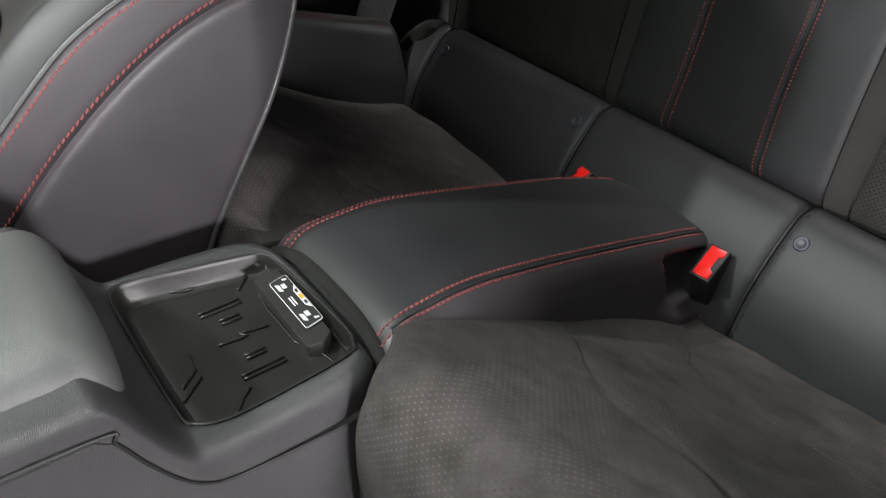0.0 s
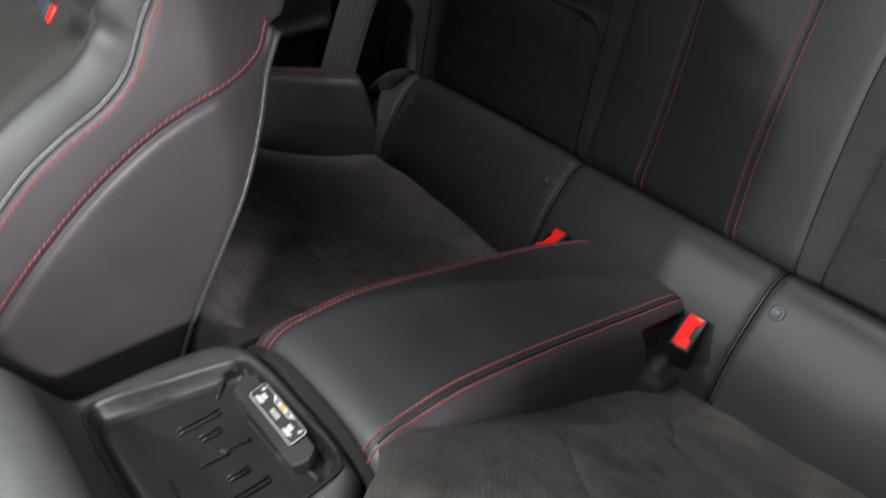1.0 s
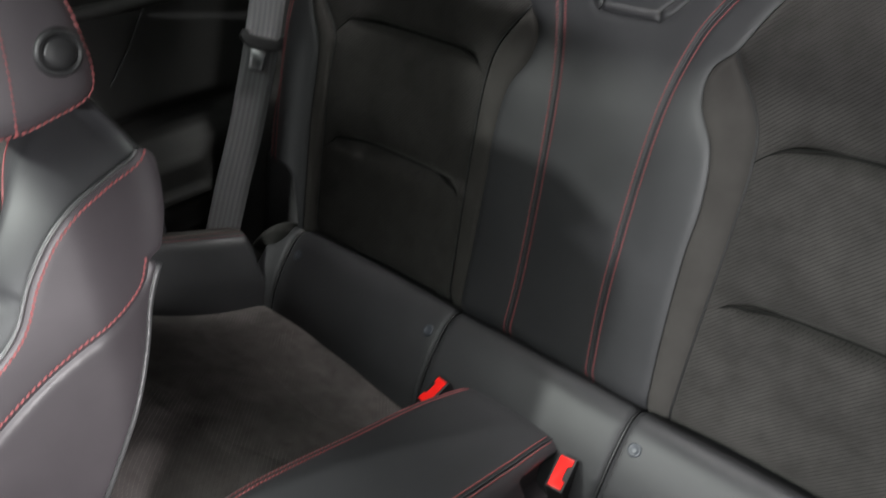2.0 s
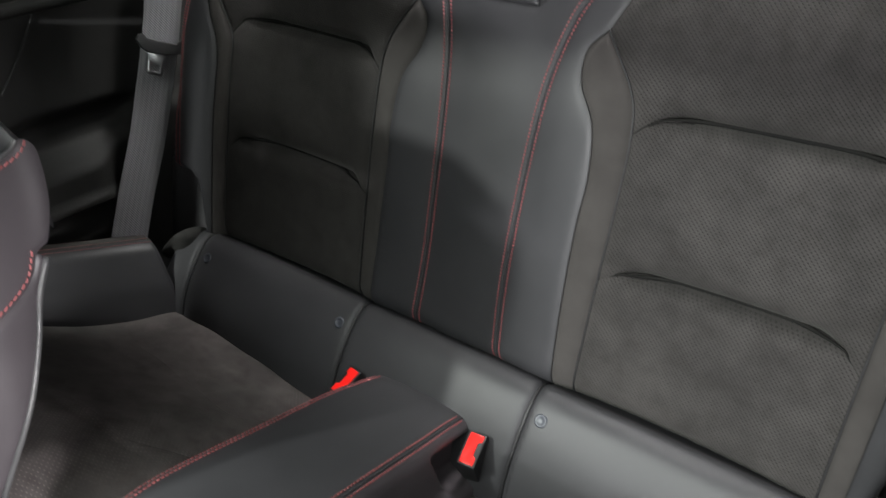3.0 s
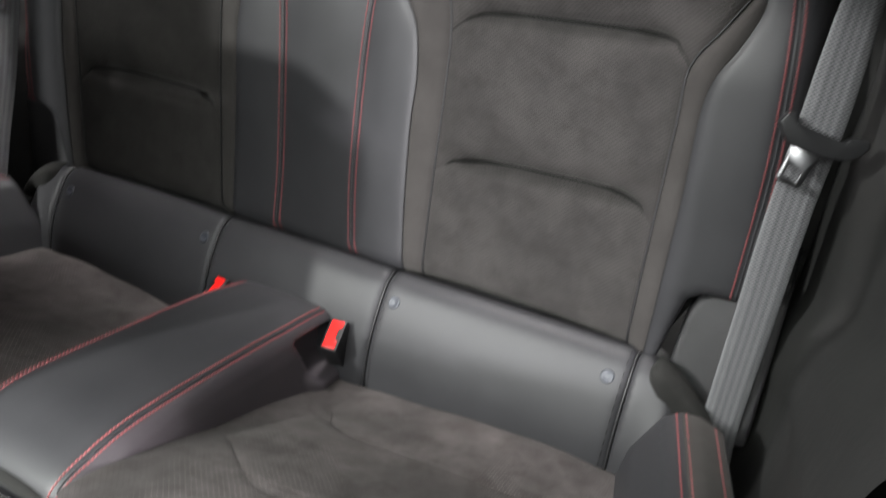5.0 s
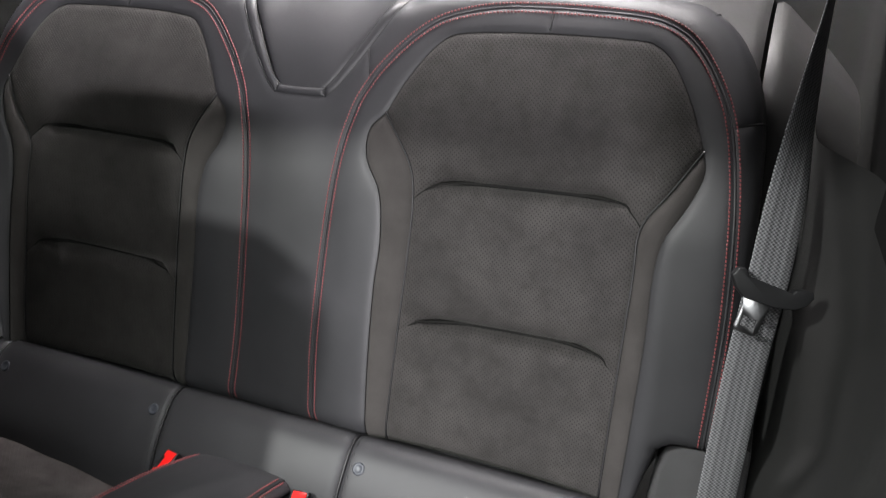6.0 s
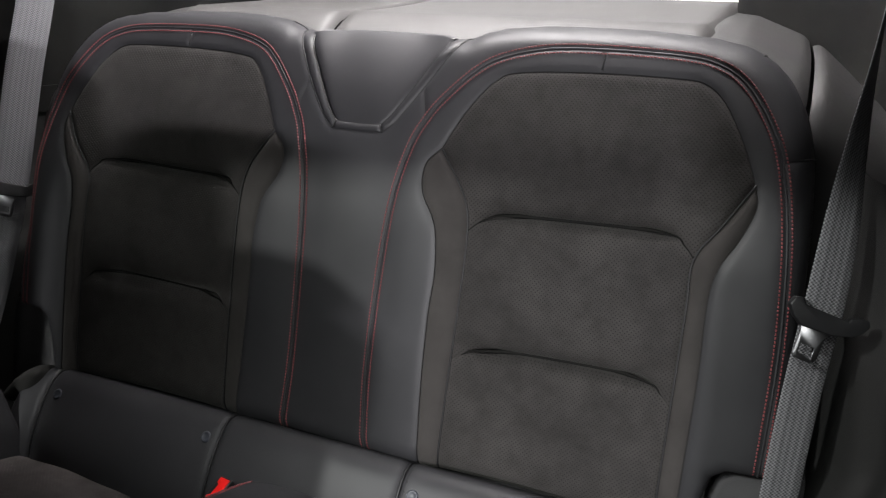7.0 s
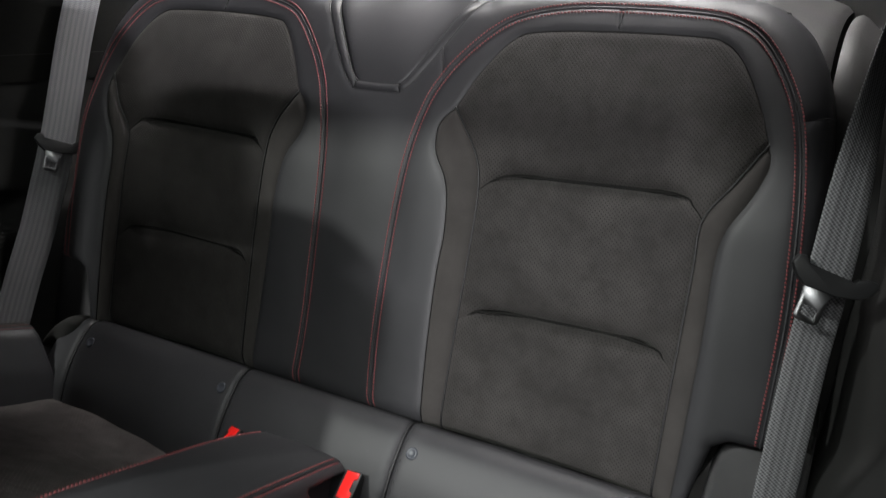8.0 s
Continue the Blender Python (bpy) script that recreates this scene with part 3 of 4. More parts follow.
panel("centre_section", strip(-.1425, .1425), roll_surf, M_LEATHER, roll, "plain leather centre section", 0.008, 0.0055, 0.0038)
for sgn in (1, -1):
    a, b = sorted((sgn * .1425, sgn * .474))
    panel("side_section", strip(a, b), roll_surf, M_LEATHER, roll, "leather side section held by two pins", 0.008, 0.0055, 0.0038)
    a, b = sorted((sgn * .474, sgn * .53))
    panel("end_section", strip(a, b), roll_surf, M_LEATHER, roll, "leather end section", 0.008, 0.0055, 0.0038)
    for x in (.1425, .474):
        line = np.stack([np.full(40, sgn * x), np.linspace(.004, ROLL_LEN - .02, 40)], 1)
        tube("seam_line", roll_surf(line[:, 0], line[:, 1], np.full(40, -0.0030)), 0.0021, M_BLACK, roll, "dark seam between the sections", 6)
        line = np.stack([np.full(30, sgn * (x + (.008 if x < .3 else -.008))), np.linspace(.02, ROLL_LEN - .03, 30)], 1)
        e = roll_surf(line[:, 0], line[:, 1], np.full(30, -0.0012))
        tube("seam_line", e, 0.0011, M_BLACK, roll, "black seam thread", 5)
    for x in (.163, .450):
        v = np.interp(.4045, ROLL[:40, 1], np.r_[0, np.cumsum(np.linalg.norm(np.diff(ROLL[:40], axis=0), axis=1))])
        p = roll_surf(np.array([sgn * x]), np.array([v]), np.array([-0.001]))[0]
        y, z, ty, tz = roll_at(np.array([v]))
        nrm = (0, -float(tz[0]), float(ty[0]))
        pin = part("pin", lathe([(.0085, -.002), (.0085, .0008), (.0078, .002), (.006, .0026), (.0048, .0018), (.0012, .0016)], p, nrm), M_BOLT, roll, "grey plastic trim pin")
        bar = prism([(-.0045, -.0011), (.0045, -.0011), (.0045, .0011), (-.0045, .0011)], .0014, .0023, 0)
        bar.transform(Matrix.Translation(p) @ Vector(nrm).to_track_quat("Z", "Y").to_matrix().to_4x4() @ Matrix.Rotation(0.6, 4, "Z"))
        part("pin_slot", bar, M_BLACK, pin)
    # suede pad that closes the roll at the side trim
    pad = curve([(.493, .434), (.502, .444), (.518, .441), (.546, .421), (.567, .397), (.570, .383), (.551, .381), (.528, .389), (.510, .402), (.498, .418)], 5, True)
    pad_loop = pad if sgn > 0 else mirror(pad)
    pad_out = pad.mean(0) + (pad - pad.mean(0)) * 1.6
    pad_surf = rolled(pad_loop, .012, lambda u, v, d: np.stack([u, .006 - (.43 - v) * .30 - d, v - .010 + d * .25], 1))
    panel("end_pad", pad_out if sgn > 0 else mirror(pad_out), pad_surf, M_STRIP, roll, "dark suede end pad", 0.006, 0.0, 0.006)

# ---- rear cushions ----
CUSH = curve([(-.470, .12), (-.482, .22), (-.490, .33), (-.494, .385), (-.488, .430), (-.466, .460), (-.432, .468), (-.385, .450), (-.30, .409), (-.215, .366), (-.111, .314), (-.05, .292), (-.03, .270)], 6)
CUSH_LEN, cush_at = along(CUSH)
CUSH_S = np.r_[0, np.cumsum(np.linalg.norm(np.diff(CUSH, axis=0), axis=1))]


def at_y(y):
    """Arc length on the cushion's top at a depth y."""
    k = int(np.argmax(CUSH[:, 1]))
    return float(np.interp(y, CUSH[k:, 0], CUSH_S[k:]))


# creases pressed into the cushions by use: two ends, depth, half width
CREASES = [((.206, -.325), (.320, -.322), .0045, .0045), ((.320, -.327), (.400, -.333), .0060, .0050), ((.292, -.270), (.335, -.215), .0035, .0060), ((.130, -.136), (.190, -.168), .0040, .0045),
           ((.215, -.174), (.340, -.150), .0022, .0060), ((.395, -.158), (.445, -.156), .0022, .0050), ((.24, -.40), (.33, -.37), .0022, .0080), ((.36, -.25), (.47, -.24), .0022, .0080),
           ((-.285, -.334), (-.225, -.326), .0040, .0050), ((-.225, -.326), (-.160, -.317), .0060, .0045), ((-.446, -.181), (-.338, -.195), .0035, .0060), ((-.166, -.268), (-.264, -.374), .0022, .0080),
           ((-.30, -.25), (-.20, -.20), .0025, .0070)]


def pressed(u, y):
    out = np.zeros(len(u))
    for a, b, depth, half in CREASES:
        a, b = np.array(a), np.array(b)
        w = b - a
        n = np.hypot(*w)
        w = w / n
        along_it = (u - a[0]) * w[0] + (y - a[1]) * w[1]
        off = -(u - a[0]) * w[1] + (y - a[1]) * w[0] + .004 * np.sin(along_it * 60)
        past = np.maximum(0, np.maximum(-along_it, along_it - n))
        fade = np.exp(-(past / .012) ** 2)
        out += .45 * depth * fade * (-np.exp(-(off / half) ** 2) + .45 * np.exp(-((off - 2.6 * half) / (2 * half)) ** 2) + .25 * np.exp(-((off + 2.6 * half) / (2 * half)) ** 2))
    return out


def cush_surf(u, v, d):
    y, z, ty, tz = cush_at(v)
    x = np.abs(u)
    d = d + pressed(u, y) - .045 * smooth(-u, .21, .085) * smooth(-u, 0, .02) * smooth(y, -.28, -.40)
    hump = 0.008 * np.sin(np.clip((x - .12) / .36, 0, 1) * math.pi) + .020 * smooth(x, .15, .48) * smooth(y, -.20, -.06) + 0.0012 * np.sin(u * 31 + y * 17) * np.sin(y * 23 + 1) + 0.0008 * np.sin(u * 55 - y * 40 + 2)
    return np.stack([u, y - tz * (d + hump), z + ty * (d + hump)], 1)


def flare(y):
    return 0.26 * np.clip(-np.asarray(y) - .02, 0, .6)


def side_cross(a, y, base):
    top = np.interp(y, [-.52, -.46, -.35, -.18, 0.0], [.40, .470, .480, .461, .420])
    xs = np.interp(a, [0, .05, .10, .125, .145, .170, .26], [.476, .492, .520, .536, .556, .581, .590])
    zf = np.interp(a, [0, .05, .10, .125, .145, .170], [0, .48, .91, .99, 1.0, .93])
    z = base + (top - base) * zf
    z = np.where(a > .170, base + (top - base) * .93 - (a - .170) * 1.6, z)
    return xs + flare(y), z


def cushion(sgn):
    word = "worn charcoal suede rear seat cushion with leather side bolster"
    c = thing("rear_seat_cushion", word, "seat cushion", (sgn * .3, -.25, .38), "rear seat cushions")

    def loop(pts):
        q = np.asarray(pts, float)
        return q if sgn > 0 else mirror(q)

    ys = np.linspace(-.03, -.45, 16)
    outer = np.array([(.476 + float(flare(y)) + .006, at_y(y)) for y in ys])
    inner = curve([(.095, at_y(-.44)), (.092, at_y(-.38)), (.088, at_y(-.25)), (.084, at_y(-.035))], 8)
    fa = at_y(-.268)
    l2 = curve([(.089, fa + .012), (.135, fa - .012), (.197, at_y(-.318)), (.262, at_y(-.314)), (.36, at_y(-.325)), (.45, at_y(-.315)), (.545, at_y(-.262))], 6)
    fb = at_y(-.125)
    l1 = curve([(.086, fb + .014), (.150, fb - .008), (.191, at_y(-.174)), (.273, at_y(-.173)), (.397, at_y(-.160)), (.455, at_y(-.150)), (.508, at_y(-.122))], 6)
    o1 = outer[outer[:, 1] > l1[-1, 1] + .004][::-1]
    rear = np.vstack([l1, o1, [(.484, at_y(-.031)), (.084, at_y(-.031))]])
    om = outer[(outer[:, 1] < l1[-1, 1] - .004) & (outer[:, 1] > l2[-1, 1] + .004)]
    mid = np.vstack([l2, om[::-1], l1[::-1]])
    of = outer[outer[:, 1] < l2[-1, 1] - .004]
    nose = [(.16, .02), (.140, .10), (.134, .18), (.131, .27), (.125, .33), (.112, .365), (.098, at_y(-.445))]
    if sgn < 0:
        nose = [(.118, .02), (.112, .10), (.110, .18), (.106, .27), (.101, .33), (.098, .365), (.095, at_y(-.445))]
    front = np.vstack([l2, of, [(.575, .22), (.575, .02)], nose, inner[(inner[:, 1] < l2[0, 1] - .004)]])

    panel("rear_section", loop(rear), cush_surf, M_SUEDE_SEAT, c, "", 0.005, 0.0007, 0.004, fold(l1, .0016, .006))
    panel("middle_section", loop(mid), cush_surf, M_SUEDE_SEAT, c, "", 0.005, 0.0007, 0.004, fold(l2, .0016, .006))
    panel("front_section", loop(front), cush_surf, M_SUEDE_SEAT, c, "", 0.005, 0.0007, 0.004)

    edge = np.vstack([front[-len(inner[(inner[:, 1] < l2[0, 1] - .004)]) - 7:], inner[(inner[:, 1] >= l2[0, 1] - .004)]])
    edge = even(edge, .006)
    top = cush_surf(sgn * edge[:, 0], edge[:, 1], np.full(len(edge), -.0015))
    sheet("inner_skirt", [top, top - [0, 0, .04], top - [0, 0, .10]], M_SUEDE_SEAT, c, "suede skirt on the tunnel side", np.vstack([edge, edge + .04, edge + .1]))

    def side_surf(u, v, d):
        a = np.abs(u)
        y, z, ty, tz = cush_at(v)
        k = smooth(v, CUSH_S[18], CUSH_S[36])
        xs, zz = side_cross(a, y, z)
        return np.stack([sgn * (xs - d * .8), y, zz * k + (z + (zz - z) * .3) * (1 - k) + d * .5], 1)
    v0, v1 = .05, at_y(-.032)
    vs = np.linspace(v0, v1, 30)

    def band(a0, a1):
        return loop(np.vstack([np.stack([np.full(30, a1), vs], 1), np.stack([np.full(30, a0), vs[::-1]], 1)]))
    panel("side_bolster", band(0.0, .125), side_surf, M_LEATHER, c, "black leather side bolster", 0.009, 0.004, 0.006)
    panel("bolster_edge", band(.125, .168), side_surf, M_SUEDE, c, "dark suede bolster edge", 0.008, 0.003, 0.005)
    panel("bolster_skirt", band(.168, .27), side_surf, M_LEATHER, c, "leather skirt of the bolster", 0.012, 0.003, 0.005)
    for a in (.119, .131, .162):
        stitches("stitching", np.stack([np.full(60, sgn * a), np.linspace(v0 + .12, v1 - .006, 60)], 1), side_surf, c, lift=-0.0005)
    core = [(-.46, .10), (-.475, .33), (-.455, .435), (-.39, .425), (-.11, .285), (-.06, .262), (-.06, .10)]
    a, b = sorted((sgn * (.15 if sgn > 0 else .103), sgn * .47))
    part("cushion_core", prism(core, a, b, 0.004, 0), M_SUEDE, c, "dark cushion core", False)
    return c


cushion(1)
cushion(-1)

# ---- centre tunnel cover ----
TOPL = curve([(-.446, .30), (-.446, .40), (-.444, .432), (-.437, .447), (-.422, .457), (-.395, .463), (-.35, .464), (-.28, .451), (-.176, .426), (-.08, .400), (-.02, .379), (.004, .358), (.012, .33)], 6)
TOPL_LEN, top_at = along(TOPL)
TOPL_S = np.r_[0, np.cumsum(np.linalg.norm(np.diff(TOPL, axis=0), axis=1))]


def cover_surf(u, v, d):
    y, z, ty, tz = top_at(v)
    a = np.abs(u)
    narrow = np.interp(y, [-.46, -.36, -.10, 0], [1.0, 1.0, .92, .83])
    x = np.interp(a, [0, .078, .090, .100, .12, .30], [0, .078, .0885, .0945, .099, .112]) * narrow
    drop = np.interp(a, [0, .04, .07, .078, .090, .100, .12, .30], [0, .0008, .003, .0045, .011, .019, .038, .215])
    x = x * (1 - .055 * smooth(-np.asarray(u), 0, .02) * smooth(y, -.43, -.37) * (1 - smooth(y, -.24, -.10)))
    hole = .022 * smooth(y - .30 * (a - .1), -.113, -.103) * smooth(a, .098, .112) * (1 - smooth(a, .150, .172)) - .016 * smooth(a, .150, .175) * smooth(y, -.115, -.085)
    side = smooth(a, .08, .1)
    up = 1 - side
    return np.stack([np.sign(u) * (x - hole + d * side), y - tz * d * up, z + ty * d * up - drop * np.interp(v, [0, TOPL_S[12], TOPL_S[30]], [0, .2, 1])], 1)


cover = thing("centre_tunnel_cover", "black leather centre tunnel cover with double red stitching", "armrest", (0, -.22, .40))
vs = np.linspace(TOPL_S[8], TOPL_LEN - .004, 50)
one = np.ones(50)
panel("top_panel", np.vstack([np.stack([.0785 * one, vs], 1), np.stack([-.0785 * one, vs[::-1]], 1)]), cover_surf, M_LEATHER, cover, "smooth black leather top", 0.008, 0.0012, 0.003)
for sgn in (1, -1):
    lp = np.vstack([np.stack([.28 * one, vs], 1), np.stack([.0785 * one, vs[::-1]], 1)])
    panel("side_panel", lp if sgn > 0 else mirror(lp), cover_surf, M_LEATHER_SIDE, cover, "charcoal leather side", 0.005, 0.0012, 0.003)
    seam("seam", np.stack([sgn * .0785 * one, vs], 1)[4:-3], cover_surf, -.0010, .0014, cover, mat=M_LEATHER)
    for a in (.0735, .0828):
        stitches("stitching", np.stack([np.full(80, sgn * a), np.linspace(TOPL_S[16], TOPL_S[-14], 80)], 1), cover_surf, cover, pitch=0.0050, length=0.0039, lift=0.0006)
fr = np.stack([np.linspace(-.098, .104, 40), -.4400 - .006 * (np.linspace(-1, 1, 40)) ** 4, .4455 - .022 * np.abs(np.linspace(-1, 1, 40)) ** 3], 1)
tube("front_edge", fr, 0.0060, M_STRIP, cover, "ribbed cloth strip along its front edge", 10)

# ---- buckles ----
def buckle(sgn):
    b = thing("seat_belt_buckle", "black seat belt buckle with a red release button", "seat belt buckle", (sgn * .101, -.04, .375), "rear seat belt buckles")
    axis = Vector((sgn * .12, -.42, .90)).normalized()
    wide = Vector((0.95, sgn * 0.15, 0))
    wide = (wide - axis * wide.dot(axis)).normalized()
    tall = axis.cross(wide)
    m = Matrix.Translation((sgn * .103, -.050, .366)) @ Matrix((wide, tall, axis)).transposed().to_4x4()

    def put(name, outline, lo, hi, bev, mat, label=""):
        bm = prism(outline, lo, hi, bev)
        bm.transform(m)
        return part(name, bm, mat, b, label)

    def rect(w, h, x=0.0, y=0.0):
        return [(x - w / 2, y - h / 2), (x + w / 2, y - h / 2), (x + w / 2, y + h / 2), (x - w / 2, y + h / 2)]
    put("housing", rect(.0235, .0435), -.085, .0018, .0016, M_BLACK, "black plastic housing")
    put("release_button", [(-.009, -.0195), (.009, -.0195), (.009, -.009), (.0045, -.007), (.0045, .009), (.009, .011), (.009, .0195), (-.009, .0195)] if sgn > 0 else
        [(.009, -.0195), (.009, .0195), (-.009, .0195), (-.009, .011), (-.0045, .009), (-.0045, -.007), (-.009, -.009), (-.009, -.0195)], -.004, .003, .0012, M_RED, "bright red button")


buckle(1)
buckle(-1)

# ---- centre console ----
console = thing("centre_console", "grained black plastic centre console with an open charging tray", "console", (0, -.6, 0.05))
CON = curve([(-.120, -.99), (-.120, -.60), (-.115, -.50), (-.102, -.463), (-.070, -.449), (0, -.446), (.075, -.449), (.096, -.457), (.109, -.485), (.114, -.56), (.114, -.66), (.114, -.99)], 6)
TRAY = curve([(-.098, -.578), (-.087, -.527), (-.0765, -.480), (-.071, -.4685), (-.058, -.4635), (0, -.4585), (.054, -.4565), (.071, -.460), (.0795, -.469), (.0855, -.523), (.087, -.566), (.079, -.586), (.060, -.593), (-.06, -.595), (-.090, -.591)], 6, True)
CON_LOOP = np.vstack([CON, [(-.120, -.99)]])[:-1]


def console_z(x, y):
    return .447 + .078 * smooth(-y, .590, .648) - .006 * smooth(-y, .45, .40)


def console_base(u, v, d):
    return np.stack([u, v, console_z(u, v) + d], 1)


def tray_dip(u, v, d):
    p = np.stack([u, v], 1)
    dist, _ = nearest(p, TRAY)
    s = np.where(inside(p, TRAY), dist, -dist)
    dip = -.006 * smooth(s, -.004, .002) - .026 * smooth(s, .001, .007)
    lift = smooth(-v, .590, .648) * .078
    return np.where(s > -.006, dip - lift * smooth(s, -.006, .002), 0)


con_surf = rolled(CON_LOOP, 0.016, console_base)
CON_OUT = offset(CON, 0.034)
panel("top_cover", np.vstack([CON_OUT, [(.114, -.985), (-.120, -.985)]]), con_surf, M_PLASTIC, console, "grained black plastic upper cover", 0.0045, 0.0, 0.004, tray_dip)
lower = [(-.985, .05), (-.985, .503), (-.650, .503), (-.640, .495), (-.628, .468), (-.614, .444), (-.600, .428), (-.58, .419), (-.47, .415), (-.458, .40), (-.454, .05)]
for x0, x1 in ((-.1215, -.106), (.100, .1155)):
    part("lower_panel", prism(lower, x0, x1, .0012, 0), M_PLASTIC, console, "dark plastic lower side panel")
gap = curve([(.1152, -.80, .506), (.1152, -.652, .506), (.1152, -.640, .496), (.1152, -.627, .469), (.1152, -.613, .445), (.1152, -.599, .429), (.1152, -.578, .420), (.1152, -.52, .417), (.1152, -.475, .416)], 6)
tube("seam_gap", gap, .0013, M_BLACK, console, "dark gap below the cover", 6)
# rubber liner and mat in the tray, with raised ribs
mid = TRAY.mean(0)
closed = np.vstack([TRAY, TRAY[:1]])
wall = []
for s, z in ((1.03, .4474), (1.012, .4484), (.998, .4470), (.990, .4440), (.980, .4400), (.965, .4350), (.950, .4310), (.940, .4292), (.915, .4282), (.80, .4280)):
    q = mid + (closed - mid) * s
    rise = .072 * smooth(-q[:, 1], .590, .648) if s > .98 else 0.0
    wall.append(np.stack([q[:, 0], q[:, 1], np.full(len(q), z) + rise], 1))
sheet("tray_liner", wall, M_RUBBER, console, "black rubber tray liner")
mat_loop = np.array([TRAY.mean(0) + (p - TRAY.mean(0)) * [.90, .90] for p in TRAY])
panel("tray_mat", mat_loop, lambda u, v, d: np.stack([u, v, .4288 + d], 1), M_RUBBER, console, "black rubber tray mat", 0.006, 0.0012, 0.003)
bars = [[(x, -.539), (x - .001, -.503)] for x in (-.0465, -.0415, .0395, .0440)] + [[(x, -.528), (x, -.511)] for x in (-.0290, -.0240, .0205, .0245)]
bolt = [[(-.002, -.540), (.000, -.516), (-.006, -.521), (-.002, -.497)]]
corners = [[(-.088, -.548), (-.083, -.535), (-.084, -.508)], [(-.058, -.499), (-.076, -.482), (-.072, -.473), (-.060, -.469)], [(-.046, -.486), (-.020, -.489), (.030, -.488), (.046, -.478), (.066, -.474)],
           [(.027, -.580), (.014, -.565), (-.004, -.563)], [(.040, -.584), (.023, -.564)], [(.074, -.558), (.060, -.546), (.054, -.538)]]
for pts in bars + bolt + corners:
    q = np.array([(x, y, .4300) for x, y in pts])
    tube("mat_rib", even(q, .004), .0014, M_RUBBER, console, "", 6, True, 0.8)
wedge = [(-.048, -.4655), (.048, -.4655), (.054, -.474), (.050, -.487), (-.050, -.487), (-.056, -.474)]
bm = prism(wedge, .408, .4375, .0025)
for v in bm.verts:
    if v.co.z > .43:
        v.co.z = .4412 + (v.co.y + .480) * .25
part("label_ledge", bm, M_RUBBER, console, "sloping rubber ledge")


def ledge_surf(x, y, lift):
    """A place on the label, y from its near edge."""
    c, s = math.cos(math.atan(.25)), math.sin(math.atan(.25))
    return (x, -.4800 + .74 * y * c, .4425 + .74 * y * s + lift)


label = thing("charging_label", "black and white charging instruction label with an orange mark", "label", (0, -.475, .444))


def flat(name, pts, lift, mat, lab=""):
    """A thin printed shape on the label's slope."""
    bm = bmesh.new()
    low = [bm.verts.new(ledge_surf(x, y, lift - .0004)) for x, y in pts]
    top = [bm.verts.new(ledge_surf(x, y, lift)) for x, y in pts]
    bm.faces.new(top)
    bm.faces.new(low[::-1])
    for i in range(len(pts)):
        j = (i + 1) % len(pts)
        bm.faces.new((low[i], low[j], top[j], top[i]))
    return part(name, bm, mat, label, lab, False)


def round_rect(x0, x1, y0, y1, r):
    out = []
    for cx, cy, a in ((x1 - r, y0 + r, -90), (x1 - r, y1 - r, 0), (x0 + r, y1 - r, 90), (x0 + r, y0 + r, 180)):
        out += [(cx + r * math.cos(radians(a + k * 22.5)), cy + r * math.sin(radians(a + k * 22.5))) for k in range(5)]
    return out


flat("border", round_rect(-.034, .034, .0005, .0225, .003), .0008, M_WHITE, "white printed border")
flat("field", round_rect(-.0333, .0333, .0012, .0218, .0026), .0012, M_BLACK, "black printed field")
flat("title_field", [(-.017, .0213), (.017, .0213), (.011, .0165), (-.011, .0165)], .0016, M_WHITE, "white title field")
flat("warning_mark", [(-.003, .0208), (.003, .0208), (.003, .0170), (-.003, .0170)], .0020, M_ORANGE, "orange warning mark")
for x in (-.0085, .0085):
    flat("symbol", [(x - .0022, .0203), (x + .0022, .0203), (x + .0022, .0175), (x - .0022, .0175)], .0020, M_BLACK, "")
for sgn in (-1, 1):
    flat("symbol", [(sgn * .022 - .006, .0040), (sgn * .022 + .003, .0040), (sgn * .022 + .006, .0080), (sgn * .022 - .003, .0080)], .0016, M_WHITE, "white printed tray symbol")
    flat("symbol", [(sgn * .021 - .004, .0095), (sgn * .021 + .002, .0095), (sgn * .021 + .003, .0140), (sgn * .021 - .003, .0140)], .0016, M_WHITE, "white printed phone symbol")
    flat("symbol", [(sgn * .029 - .0015, .0150), (sgn * .029 + .001, .0145), (sgn * .029 + .002, .0195), (sgn * .029 + .001, .0195)], .0016, M_WHITE, "white printed tick")
flat("text_bar", [(-.006, .0065), (.006, .0065), (.006, .0078), (-.006, .0078)], .0016, M_WHITE, "")
flat("text_bar", [(-.006, .0095), (.006, .0095), (.006, .0108), (-.006, .0108)], .0016, M_WHITE, "")

# padded lid in front of the tray
lid = thing("console_armrest_lid", "padded grey-black leather lid of the console armrest", "armrest", (0, -.8, .50))
LID = curve([(-.108, -.98), (-.108, -.70), (-.104, -.645), (-.085, -.622), (0, -.618), (.070, -.622), (.088, -.645), (.092, -.70), (.092, -.98)], 6)
lid_surf = rolled(np.vstack([LID]), 0.034, lambda u, v, d: np.stack([u, v, .545 + d - .010 * (u / .1) ** 2], 1))
panel("lid_pad", np.vstack([offset(LID, .05), [(.09, -.98), (-.106, -.98)]]), lid_surf, M_LID, lid, "grained leather pad", 0.006, 0.0, 0.004)
part("lid_core", block(-.095, .08, -.975, -.64, .47, .525, .01), M_BLACK, lid)

